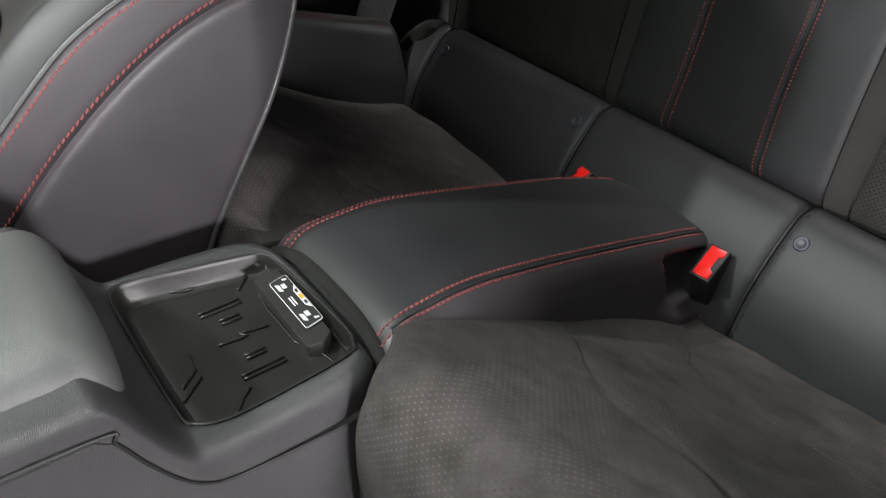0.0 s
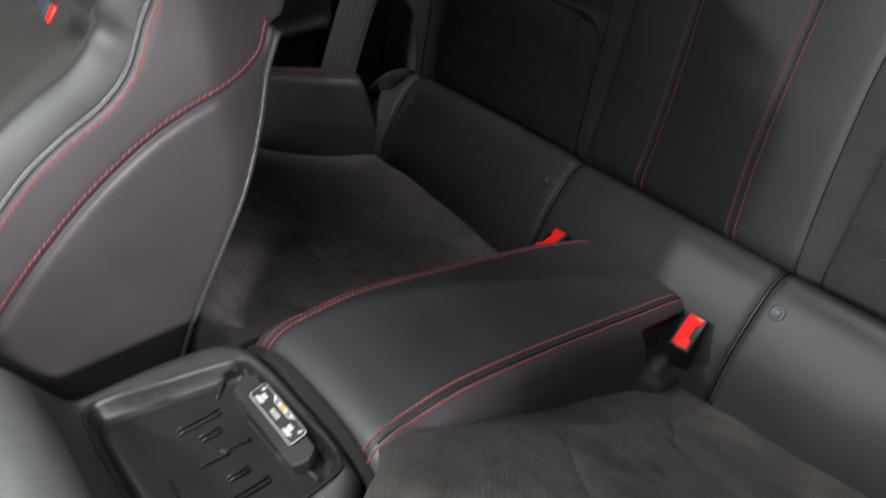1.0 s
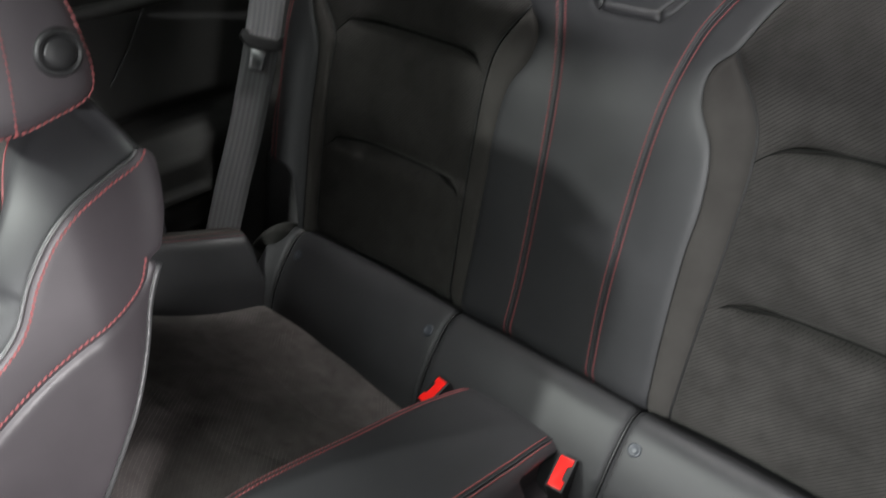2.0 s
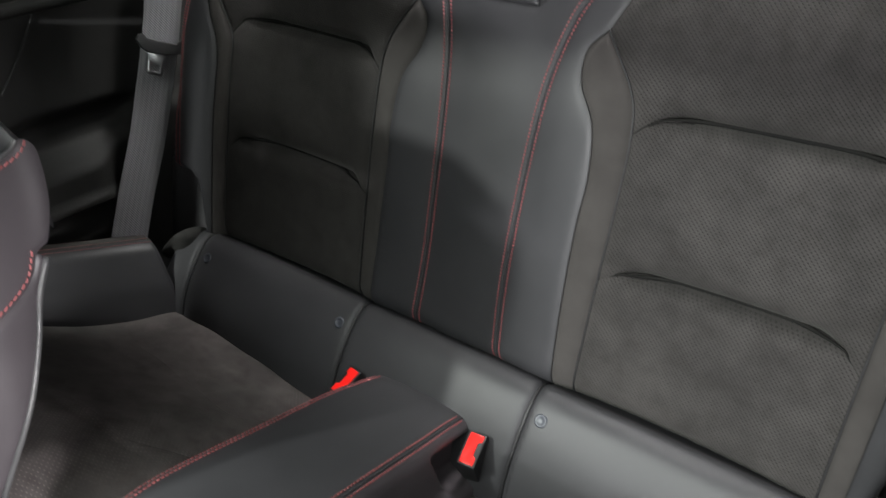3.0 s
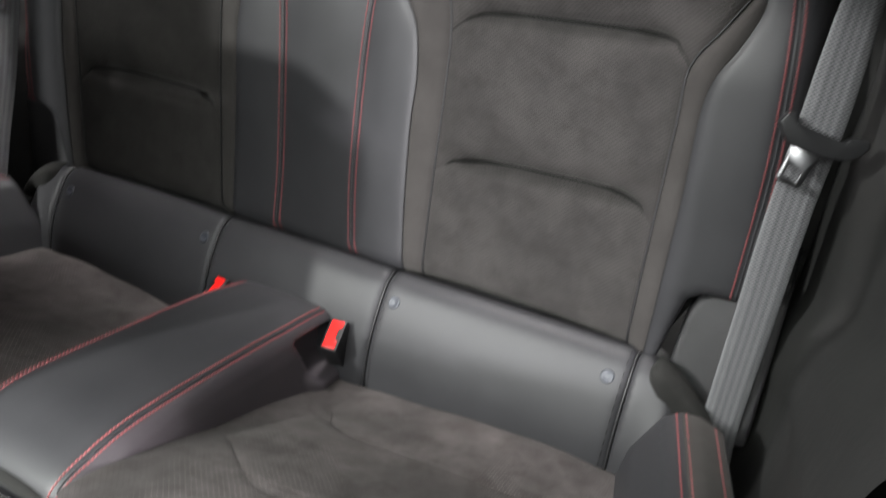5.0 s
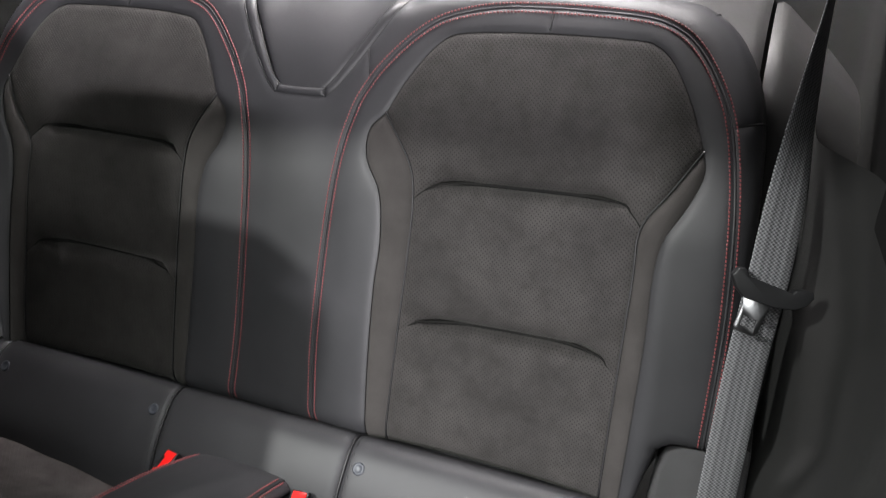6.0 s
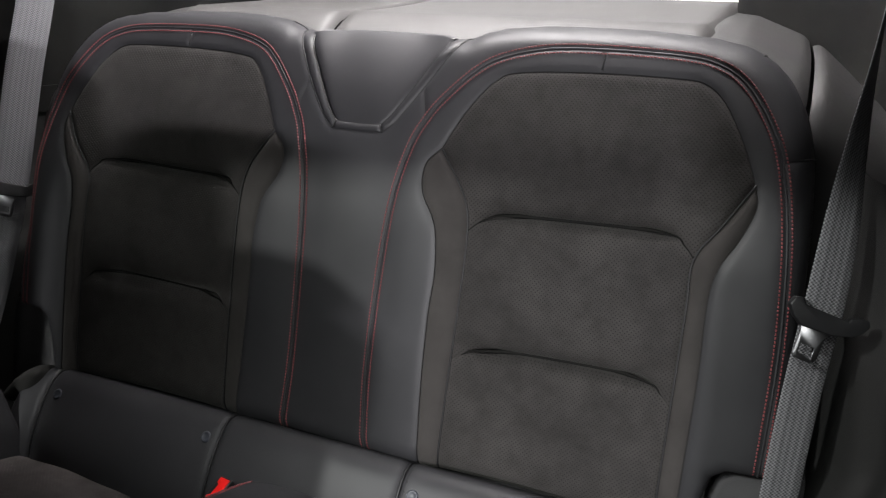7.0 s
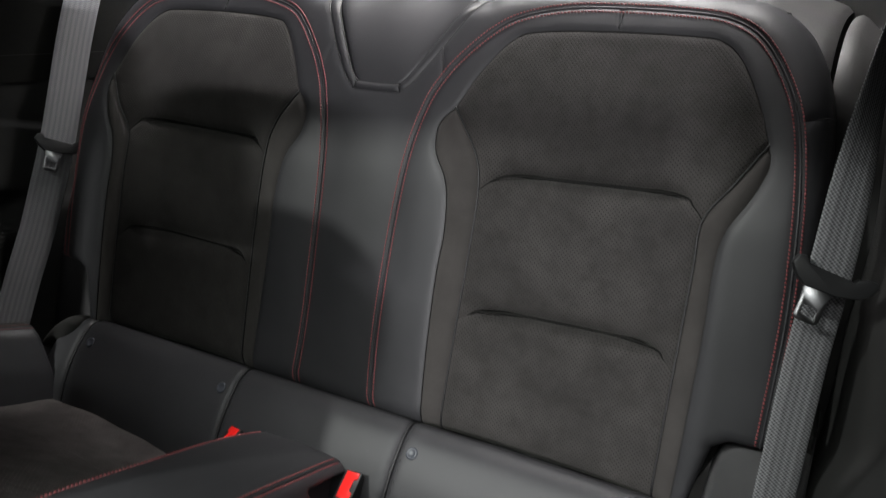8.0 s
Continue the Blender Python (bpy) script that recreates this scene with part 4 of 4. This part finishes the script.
# ---- front seat ----
front = thing("front_seat", "charcoal leather front seat with suede centre and red stitching", "car seat", (-.38, -.5, .10))
FX = -.150
F_LINE = curve([(-.76, .44), (-.70, .508), (-.626, .579), (-.573, .627), (-.536, .650), (-.502, .667), (-.478, .688), (-.458, .722), (-.434, .751), (-.408, .769), (-.374, .777), (-.352, .7805), (-.341, .7845), (-.336, .790)], 6)
R_LINE = curve([(-.336, .790), (-.327, .787), (-.321, .772), (-.325, .728), (-.340, .686), (-.362, .648), (-.378, .608), (-.403, .560), (-.438, .502), (-.466, .454), (-.488, .409), (-.52, .33)], 6)
G_LINE = curve([(-.70, .43), (-.642, .495), (-.595, .544), (-.541, .589), (-.488, .622), (-.442, .641), (-.385, .656), (-.362, .668), (-.3505, .687)], 6)


def seat_side(u, v, d):
    rear = smooth(u, -.42, -.34)
    return np.stack([FX - .020 * rear + .012 * np.sin(np.clip((v - .35) / .45, 0, 1) * math.pi) - .010 + d, u, v], 1)


r_top, r_low = R_LINE[R_LINE[:, 1] > .690], R_LINE[R_LINE[:, 1] < .684]
panel("side_panel", np.vstack([G_LINE, r_top[::-1], F_LINE[::-1][1:]])[::-1], seat_side, M_LEATHER_SIDE, front, "charcoal leather upper side panel", 0.006, 0.0025, 0.0030)
panel("side_panel", np.vstack([G_LINE, r_low, [(-.70, .33)]]), seat_side, M_LEATHER_SIDE, front, "charcoal leather lower side panel", 0.006, 0.0025, 0.0030)
stitches("stitching", offset(F_LINE, -.007), seat_side, front, pitch=.0060, length=.0049, radius=.0010, lift=.0006, slant=.25)
stitches("stitching", offset(G_LINE, .006), seat_side, front, pitch=.0060, length=.0049, radius=.0010, lift=.0006, slant=.25)
low_edge = seat_side(r_low[:, 0], r_low[:, 1], np.full(len(r_low), -.002))
tube("rear_piping", low_edge, .0035, M_PIPE, front, "grey piping down the rear edge")
f3 = seat_side(F_LINE[:, 0], F_LINE[:, 1], np.full(len(F_LINE), -.002))
tube("front_piping", f3, .0022, M_PIPE, front, "thin piping along the front seam")
# front bolster: rounds from the side seam to the suede centre
t = np.gradient(F_LINE, axis=0)
t /= np.linalg.norm(t, axis=1)[:, None]
s_f = np.linspace(0, 1, len(F_LINE))
nf = np.stack([-t[:, 1], t[:, 0]], 1) * (1 - smooth(s_f, .80, .94))[:, None] + np.array([[-.30, 1.0]]) * smooth(s_f, .80, .94)[:, None]
f_x = seat_side(F_LINE[:, 0], F_LINE[:, 1], np.full(len(F_LINE), -.003))[:, 0]
grid = []
for k in np.linspace(0, 1, 12):
    wide = .062 + .075 * smooth(s_f, .57, .87)
    lift = .030 * math.sin(math.pi * 0.5 * k) * (1 - .15 * k) * (1 + 1.0 * smooth(s_f, .57, .83)) - .018 * smooth(k, .6, 1.0) * (1 - smooth(s_f, .57, .83))
    dip = .004 * np.exp(-((s_f - .50) / .012) ** 2)
    c = F_LINE + nf * (lift - .003 - dip * (1 if k > .02 else 0))[:, None]
    grid.append(np.stack([f_x - wide * (k ** 1.25), c[:, 0], c[:, 1]], 1))
sheet("front_bolster", grid, M_LEATHER, front, "smooth black leather front bolster")
rim = np.array([row[-1] for row in grid])
sheet("shoulder_cap", [rim, rim + [0, .007, -.006], rim + [0, .011, -.022], rim + [0, .010, -.09]], M_LEATHER, front, "black leather behind the shoulder")
edge = np.asarray(grid[-1])
tube("bolster_cord", edge, .0012, M_THREAD, front, "thin red cord", 5)
# suede centre between the bolsters, and the far bolster
g2 = []
for k in np.linspace(0, 1, 14):
    x = edge[:, 0] + (-.475 - edge[:, 0]) * k
    sag = .022 * math.sin(math.pi * k)
    g2.append(np.stack([x, edge[:, 1] + sag, edge[:, 2] - sag * .4 - .03 * smooth(-x, .30, .40) * smooth(edge[:, 2], .70, .80)], 1))
ny, nx = len(g2), len(edge)
uvs = np.array([(k * .03, j * .008) for k in range(ny) for j in range(nx)])
sheet("centre_insert", g2, M_SUEDE, front, "charcoal suede centre", uvs)
g3 = [np.stack([g2[-1][:, 0] - .075 * k, g2[-1][:, 1] - .025 * math.sin(math.pi * k * .9) + .02 * k, g2[-1][:, 2] + .012 * math.sin(math.pi * k)], 1) for k in np.linspace(0, 1, 8)]
sheet("front_bolster", g3, M_LEATHER, front, "smooth grey leather far bolster")
# shell behind, closing the back of the seat
shell = [tuple(p) for p in np.vstack([F_LINE[:-14:4] + [.012, -.012], R_LINE[6::4] + [-.012, -.006], [(-.72, .33)]])]
bm = prism(shell, -.52, FX - .030, .012, 0)
bmesh.ops.bisect_plane(bm, geom=bm.verts[:] + bm.edges[:] + bm.faces[:], plane_co=(-.385, 0, 0), plane_no=(1, 0, 0))
bmesh.ops.bisect_plane(bm, geom=bm.verts[:] + bm.edges[:] + bm.faces[:], plane_co=(-.33, 0, 0), plane_no=(1, 0, 0))
for v in bm.verts:
    if v.co.x < -.38:
        v.co.z = min(v.co.z, .765)
part("seat_shell", bm, M_LEATHER_SIDE, front, "charcoal leather seat back shell")
part("seat_base", block(-.60, -.165, -1.05, -.56, .10, .36, .03, 3), M_LEATHER_SIDE, front, "leather seat base")
# badge sewn into the suede, drawn as plain shapes
at = Vector((-.285, -.492, .700))
turn = Matrix.Translation(at) @ Euler((radians(52), 0, radians(-4))).to_matrix().to_4x4()
bm = prism([(-.026, -.007), (.014, -.007), (.014, .007), (-.026, .007)], 0, .003, .001)
bm.transform(turn)
part("badge", bm, M_BOLT, front, "small metal badge")
bm = prism([(.014, -.007), (.025, -.007), (.025, .007), (.014, .007)], 0, .003, .001)
bm.transform(turn)
part("badge_tip", bm, M_RED, front, "red badge tip")
line = curve([(-.30, -.600, .585), (-.345, -.585, .600), (-.40, -.575, .605)], 8)
tube("red_piping", line, .003, M_THREAD, front, "red piping across the suede")
# bright bezel below the headrest
bm = prism([(-.055, -.022), (.040, -.022), (.055, .022), (-.040, .022)], 0, .006, .002)
bm.transform(Matrix.Translation((-.275, -.470, .765)) @ Euler((radians(60), 0, 0)).to_matrix().to_4x4())
part("belt_guide_bezel", bm, M_CHROME, front, "satin metal bezel")
# headrest
HR = curve([(-.485, .900), (-.480, .858), (-.458, .838), (-.430, .834), (-.400, .839), (-.370, .846), (-.360, .856), (-.358, .875), (-.361, .897), (-.368, .93), (-.384, .955), (-.408, .966), (-.455, .964), (-.48, .938)], 6, True)
hx = -.174


def head_side(u, v, d):
    r = ((u + .42) / .08) ** 2 + ((v - .91) / .11) ** 2
    return np.stack([hx + .010 * np.maximum(0, 1 - r) + d, u, v], 1)


panel("headrest_side", HR, head_side, M_LEATHER_SIDE, front, "charcoal leather headrest side", 0.008, 0.004, 0.005)
rings = []
ctr = HR.mean(0)
for x, s, grow in ((hx - .004, 1.0, 0), (hx - .012, 1.02, .10), (hx - .05, 1.03, .36), (hx - .10, 1.04, .44), (-.36, 1.05, .44), (-.44, 1.04, .40), (-.48, 1.02, .25), (-.505, .98, .0), (-.510, .9, .0)):
    q = ctr + (HR - ctr) * s
    q[:, 1] += grow * np.maximum(0, q[:, 1] - .89)
    rings.append(np.stack([np.full(len(q), x), q[:, 0], q[:, 1]], 1))
rings = [np.vstack([r, r[:1]]) for r in rings]
sheet("headrest_pad", rings, M_LEATHER, front, "black leather headrest")
stitches("stitching", even(np.vstack([HR, HR[:1]]), .004)[6:-3] * .965 + ctr * .035, head_side, front, pitch=.0058, length=.0045, radius=.0008, lift=0.0, slant=.2)
stitches("stitching", np.array([(-.418, .985), (-.419, .93), (-.423, .88), (-.428, .838)]), head_side, front, pitch=.0058, length=.0045, radius=.0008, lift=0.0, slant=.2)
part("release_button", lathe([(.019, -.004), (.019, .001), (.0175, .004), (.0145, .0045), (.0135, .001), (.0125, .001), (.012, .0035), (.0105, .0048), (.004, .0050)], (hx + .008, -.384, .890), (1, 0, 0), 28), M_BLACK, front, "round black release button")

# unseen second front seat, slid forward, added to block front_light from the left
copy_thing(front, pose(.305, -1.06, .10))

# ---- rear seat belts ----
def ribbon(name, path, width, across, mat, parent, label):
    """Webbing with thickness along a path; across: the direction of its width at each point."""
    p = curve(path, 10)
    w = curve(across, 10)
    tt = np.gradient(p, axis=0)
    tt /= np.linalg.norm(tt, axis=1)[:, None]
    w = w - (w * tt).sum(1)[:, None] * tt
    w /= np.linalg.norm(w, axis=1)[:, None]
    nn = np.cross(w, tt)
    s = np.r_[0, np.cumsum(np.linalg.norm(np.diff(p, axis=0), axis=1))]
    cross = [(-.5, 0), (-.485, .5), (-.25, .62), (0, .62), (.25, .62), (.485, .5), (.5, 0), (.485, -.5), (-.485, -.5), (-.5, 0)]
    g = [p + w * width * a + nn * .0016 * b for a, b in cross]
    uv = np.array([(width * a, s[i]) for a, _ in cross for i in range(len(p))])
    return sheet(name, g, mat, parent, label, uv)


def belt(sgn, path, across, tongue_at, tongue_m):
    b = thing("rear_seat_belt", "grey woven rear seat belt with a steel tongue", "seat belt", tuple(path[0]), "rear seat belts")
    ribbon("webbing", path, .044 if sgn > 0 else .056, across, M_WEB, b, "grey woven webbing")
    m = Matrix.Translation(tongue_at) @ tongue_m
    grip = [(-.037, -.004), (-.034, .005), (-.028, .007), (-.0235, .004), (-.0225, .001), (.0225, .001), (.0245, .005), (.033, .009), (.041, .009), (.044, .004), (.040, -.005), (.032, -.0125), (.012, -.0185), (-.018, -.0200), (-.028, -.014)]
    bm = prism(grip, -.003, .0075, .0015)
    bm.transform(m)
    g = part("tongue_grip", bm, M_BLACK, b, "black plastic tongue grip")
    bm = bmesh.new()
    outer = [(-.022, -.010), (.012, -.012), (.008, -.024), (.008, -.048), (.005, -.052), (-.013, -.052), (-.016, -.048), (-.016, -.026)]
    hole = [(-.011, -.036), (.003, -.036), (.003, -.046), (-.011, -.046)]
    vs_ = []
    for z in (0.0035, .0055):
        vs_.append(([bm.verts.new((x, y, z)) for x, y in outer], [bm.verts.new((x, y, z)) for x, y in hole]))
    for o, h in vs_:
        strips = [(o[0], o[1], o[2], h[1], h[0], o[7]), (o[2], o[3], o[4], h[2], h[1]), (o[4], o[5], h[3], h[2]), (o[5], o[6], o[7], h[0], h[3])]
        for q in strips:
            bm.faces.new(q)
    for ring in (0, 1):
        lo_, hi_ = vs_[0][ring], vs_[1][ring]
        for i in range(len(lo_)):
            j = (i + 1) % len(lo_)
            bm.faces.new((lo_[i], lo_[j], hi_[j], hi_[i]))
    bm.transform(m)
    part("tongue_plate", bm, M_CHROME, b, "steel tongue plate")
    return b


def face_matrix(right, front_dir, tilt=0.0):
    z = Vector(front_dir).normalized()
    x = Vector(right)
    x = (x - z * x.dot(z)).normalized()
    return Matrix((x, z.cross(x), z)).transposed().to_4x4() @ Matrix.Rotation(tilt, 4, "Z")


belt(1, [(.582, .02, .28), (.578, .03, .36), (.582, .045, .50), (.586, .055, .63), (.592, .060, .725), (.595, .075, .80), (.598, .105, .875), (.604, .15, .96), (.612, .21, 1.06), (.62, .27, 1.16)],
     [(.9, .45, 0)] * 5 + [(.80, .58, 0), (.52, .85, 0), (.22, .97, 0), (.08, 1, 0), (.06, 1, 0)], (.592, .050, .722), face_matrix((.93, .37, 0), (.30, -.86, .28), -.36))
belt(-1, [(-.60, -.085, .29), (-.60, -.04, .395), (-.60, -.004, .478), (-.60, .033, .556), (-.60, .065, .635), (-.60, .093, .71), (-.60, .115, .78), (-.605, .15, .88), (-.61, .19, .98), (-.62, .26, 1.16)],
     [(.35, .93, 0)] * 10, (-.594, .088, .706), face_matrix((.35, .93, 0), (.88, -.35, .25), -.36))
for sgn in (1, -1):
    g = thing("belt_guide_housing", "black plastic belt housing beside the backrest", "belt housing", (sgn * .55, .12, .33), "belt housings")
    pts = [(.508, .33), (.506, .408), (.511, .472), (.520, .500), (.534, .510), (.566, .514), (.610, .514), (.610, .33)]
    bm = prism([(sgn * x, z) for x, z in pts], .075, .24, .010, 1, 3)
    for v in bm.verts:
        v.co.y -= .24 * min(max(.507 - v.co.z, 0), .15) * (1 if v.co.y < .15 else 0)
    part("housing", bm, M_PLASTIC, g, "grained plastic housing")
    part("housing_cap", prism([(sgn * x, z) for x, z in [(.514, .503), (.530, .5165), (.566, .5195), (.608, .5195), (.608, .508), (.540, .503)]], .082, .236, .003, 1, 2), M_TRIM, g, "dark plastic cap")

# ---- cabin ----
def structure(name, label, category):
    return thing(name, label, category, (0, 0, 0), "", "structure")


def quarter(sgn):
    q = structure("wall_right" if sgn > 0 else "wall_left", "dark moulded plastic rear quarter trim beside the seat", "quarter trim")
    ys, zs = np.linspace(-.42 if sgn > 0 else -.75, .9, 70), np.linspace(0.05, .845, 110)
    Y, Z_ = np.meshgrid(ys, zs)
    x = .645 + .02 * np.sin((Z_ - .3) * 5) + .012 * smooth(Z_, .60, .75)
    x = x - (0 if sgn > 0 else .024) * smooth(Z_, .46, .485) * (1 - smooth(Z_, .530, .548)) * (1 - smooth(Y, -.03, .0)) * smooth(Y, -.6, -.5)
    x = x - (0 if sgn > 0 else .014) * smooth(Z_, .40, .42) * (1 - smooth(Z_, .482, .492)) * (1 - smooth(Y, -.03, .0))
    x = x + (0 if sgn > 0 else .03) * smooth(Z_, .548, .565) * (1 - smooth(Z_, .595, .625)) * (1 - smooth(Y, .02, .08))
    if sgn > 0:
        arch = .585 - .585 * Y - Z_
        x = x - (.022 * smooth(arch, .0, .07) + .006 * np.exp(-((arch - .105) / .018) ** 2)) * (1 - smooth(Y, .10, .20)) - .048 * smooth(Y, .0, .17)
    else:
        x = x + .012 * smooth(Y + .35 * (Z_ - .7), -.18, -.14) * smooth(Z_, .57, .61) - .012
    sheet("trim_panel", np.stack([sgn * x, Y, Z_], 2), M_TRIM, q, "dark moulded trim panel", np.stack([Y.ravel(), Z_.ravel()], 1))
    bm = block(min(sgn * .70, sgn * .76), max(sgn * .70, sgn * .76), -.42 if sgn > 0 else -1.6, 1.1, 0.0, .95 if sgn > 0 else .82, .01)
    part("outer_wall", bm, M_TRIM, q)
    if sgn > 0:
        part("sill_panel", block(.655, .715, -.72, -.422, .05, .40, .02, 3), M_TRIM, q, "dark door sill trim")
    # shoulder trim behind the seat: two pieces with a joint between
    prof = curve([(.20, .50), (.215, .70), (.235, .86), (.255, .925), (.29, .958), (.36, .978), (.50, .990), (.80, 1.0)], 6)
    for x0, x1, dz in ((.419, .551, 0.0), (.556, .70, -.004)):
        gx = np.linspace(x0, x1, 18)
        e = np.minimum(gx - x0, x1 - gx)
        g = [[(sgn * x, y - .010 * max(0, (x - .45)) / .2, z + dz - .006 * float(smooth(k, .010, 0)) - .05 * max(0, x - .57) / .1 - .03 * max(0, x - .47) / .1) for y, z in prof] for x, k in zip(gx, e)]
        sheet("shoulder_trim", g, M_SHOULDER, q, "grey-black shoulder trim")
    gz = np.linspace(.80, 1.36, 14)
    gy = np.linspace(-.20 if sgn > 0 else -.40, 1.0, 50)
    g = [[(sgn * (.662 - .232 * float(smooth(y, .34, .82)) - .03 * (z - .95)), y, z) for y in gy] for z in gz]
    sheet("rear_pillar", g, M_PILLAR_TUCK, q, "dark roof pillar cloth", np.array([(y, z) for z in gz for y in gy]))
    part("pillar_core", block(min(sgn * .70, sgn * .76), max(sgn * .70, sgn * .76), -.12, 1.1, .95, 1.36, .01), M_TRIM, q)
    if sgn < 0:
        seam_y = curve([(-.17, .62), (-.145, .656), (-.10, .712), (-.075, .75), (-.054, .785)], 6)
        tube("trim_joint", [(sgn * (.645 + .02 * math.sin((z - .3) * 5) + .004), y, z) for y, z in seam_y], .0018, M_BLACK, q, "dark joint in the trim", 6)
        tube("sill_strip", [(sgn * .640, y, .787 + .02 * (y + .05)) for y in np.linspace(-.42, .02, 10)], .011, M_TRIM, q, "window sill strip", 10)


quarter(1)
quarter(-1)
shelf = structure("parcel_shelf", "grey padded parcel shelf behind the rear seat", "parcel shelf")
gy = np.linspace(.285, .98, 40)
for x0, x1 in ((-.432, -.128), (-.124, .432)):
    gx = np.linspace(x0, x1, 40)
    g = [[(x, y, .930 + .058 * smooth(y, .24, .36) + .030 * smooth(y, .36, .9) - .012 * smooth(np.minimum(x - x0, x1 - x), .012, 0)) for y in gy] for x in gx]
    sheet("shelf_panel", g, M_SHELF, shelf, "grey trim panel")
part("bulkhead", block(-.44, .44, .30, .33, .03, .90, .004), M_TRIM, shelf, "dark panel behind the seat")
glass_m, nt, b = material("rear_glass")
b.inputs["Transmission Weight"].default_value, b.inputs["Roughness"].default_value, b.inputs["IOR"].default_value = 1.0, 0.0, 1.05
win = structure("window_rear", "sloping rear window glass", "window")
glass = part("pane", prism([(.985, 1.020), (.99, 1.026), (.31, 1.346), (.30, 1.340)], -.60, .60, 0, 0), glass_m, win, "clear glass", False)
glass.visible_shadow = False
floor = structure("floor", "black carpeted car floor", "floor")
gx, gy = np.meshgrid(np.linspace(-.78, .78, 40), np.linspace(-2.0, 1.1, 80))
fz = .03 + .10 * smooth(gy, -.56, -.50) + .004 * np.sin(gx * 40) * np.sin(gy * 37)
sheet("carpet", np.stack([gx, gy, fz], 2), M_CARPET, floor, "black carpet", np.stack([gx.ravel(), gy.ravel()], 1))
roof = structure("ceiling", "grey cloth headliner", "headliner")
gx, gy = np.meshgrid(np.linspace(-.76, .76, 30), np.linspace(-.79, .25, 30))
sheet("headliner", np.stack([gx, gy, 1.36 - .06 * (gx / .76) ** 2 - .02 * smooth(gy, .0, .25)], 2), M_LINER, roof)
# added panel whose emission stands in for the bright showroom beyond the glass
backdrop = structure("backdrop", "glowing pale backdrop in place of the showroom beyond the rear window", "backdrop")
glow, nt, b = material("pale_showroom_glow")
b.inputs["Base Color"].default_value = (0.8, 0.8, 0.78, 1)
b.inputs["Emission Color"].default_value = (1, 0.99, 0.97, 1)
b.inputs["Emission Strength"].default_value = 1.6
part("glowing_wall", block(-2.2, 2.2, 3.0, 3.05, -.5, 3.2, 0.01), glow, backdrop)

# unseen door pillars, open front door and body ahead, added to shade the seat
for name, x0, x1, z0 in (("pillar_left", -.70, -.625, .80), ("pillar_right", .675, .725, .735)):
    side_pillar = structure(name, "unseen dark door pillar that blocks side light", "pillar")
    part("pillar_trim", block(x0, x1, -.52, -.37, z0, 1.335, .02, 3), M_PILLAR_TUCK, side_pillar)
door = structure("door_1", "unseen open car door that shades the rear seat", "door")
bm = prism([(0, .12), (1.20, .12), (1.28, .50), (1.26, .720), (1.15, .735), (.02, .735), (0, .68)], -.045, .045, .012, 1, 3)
bm.transform(Matrix.Translation((.755, -1.350, 0)) @ Matrix.Rotation(radians(30), 4, "Z"))
part("door_panel", bm, M_TRIM, door, "dark door panel")
body = structure("wall_front", "unseen dark dashboard and body ahead of the doors", "dashboard")
part("dashboard", block(-.69, .69, -2.0, -1.66, .05, .86, .06, 4), M_TRIM, body, "dark dashboard")
for x0, x1, y1 in ((.70, .76, -1.405), (-.76, -.70, -1.605)):
    part("body_side", block(x0, x1, -2.0, y1, .03, .78, .01), M_TRIM, body, "dark body side")
# unseen pillar, left side only, added to keep windscreen_light off the left insert
pillar = curve([(-.71, -1.80, .80), (-.64, -1.35, 1.09), (-.600, -.98, 1.30), (-.600, -.80, 1.36)], 6)
tube("windscreen_pillar", pillar, .085, M_PILLAR_TUCK, body, "unseen windscreen pillar that shades the left seat", 12)
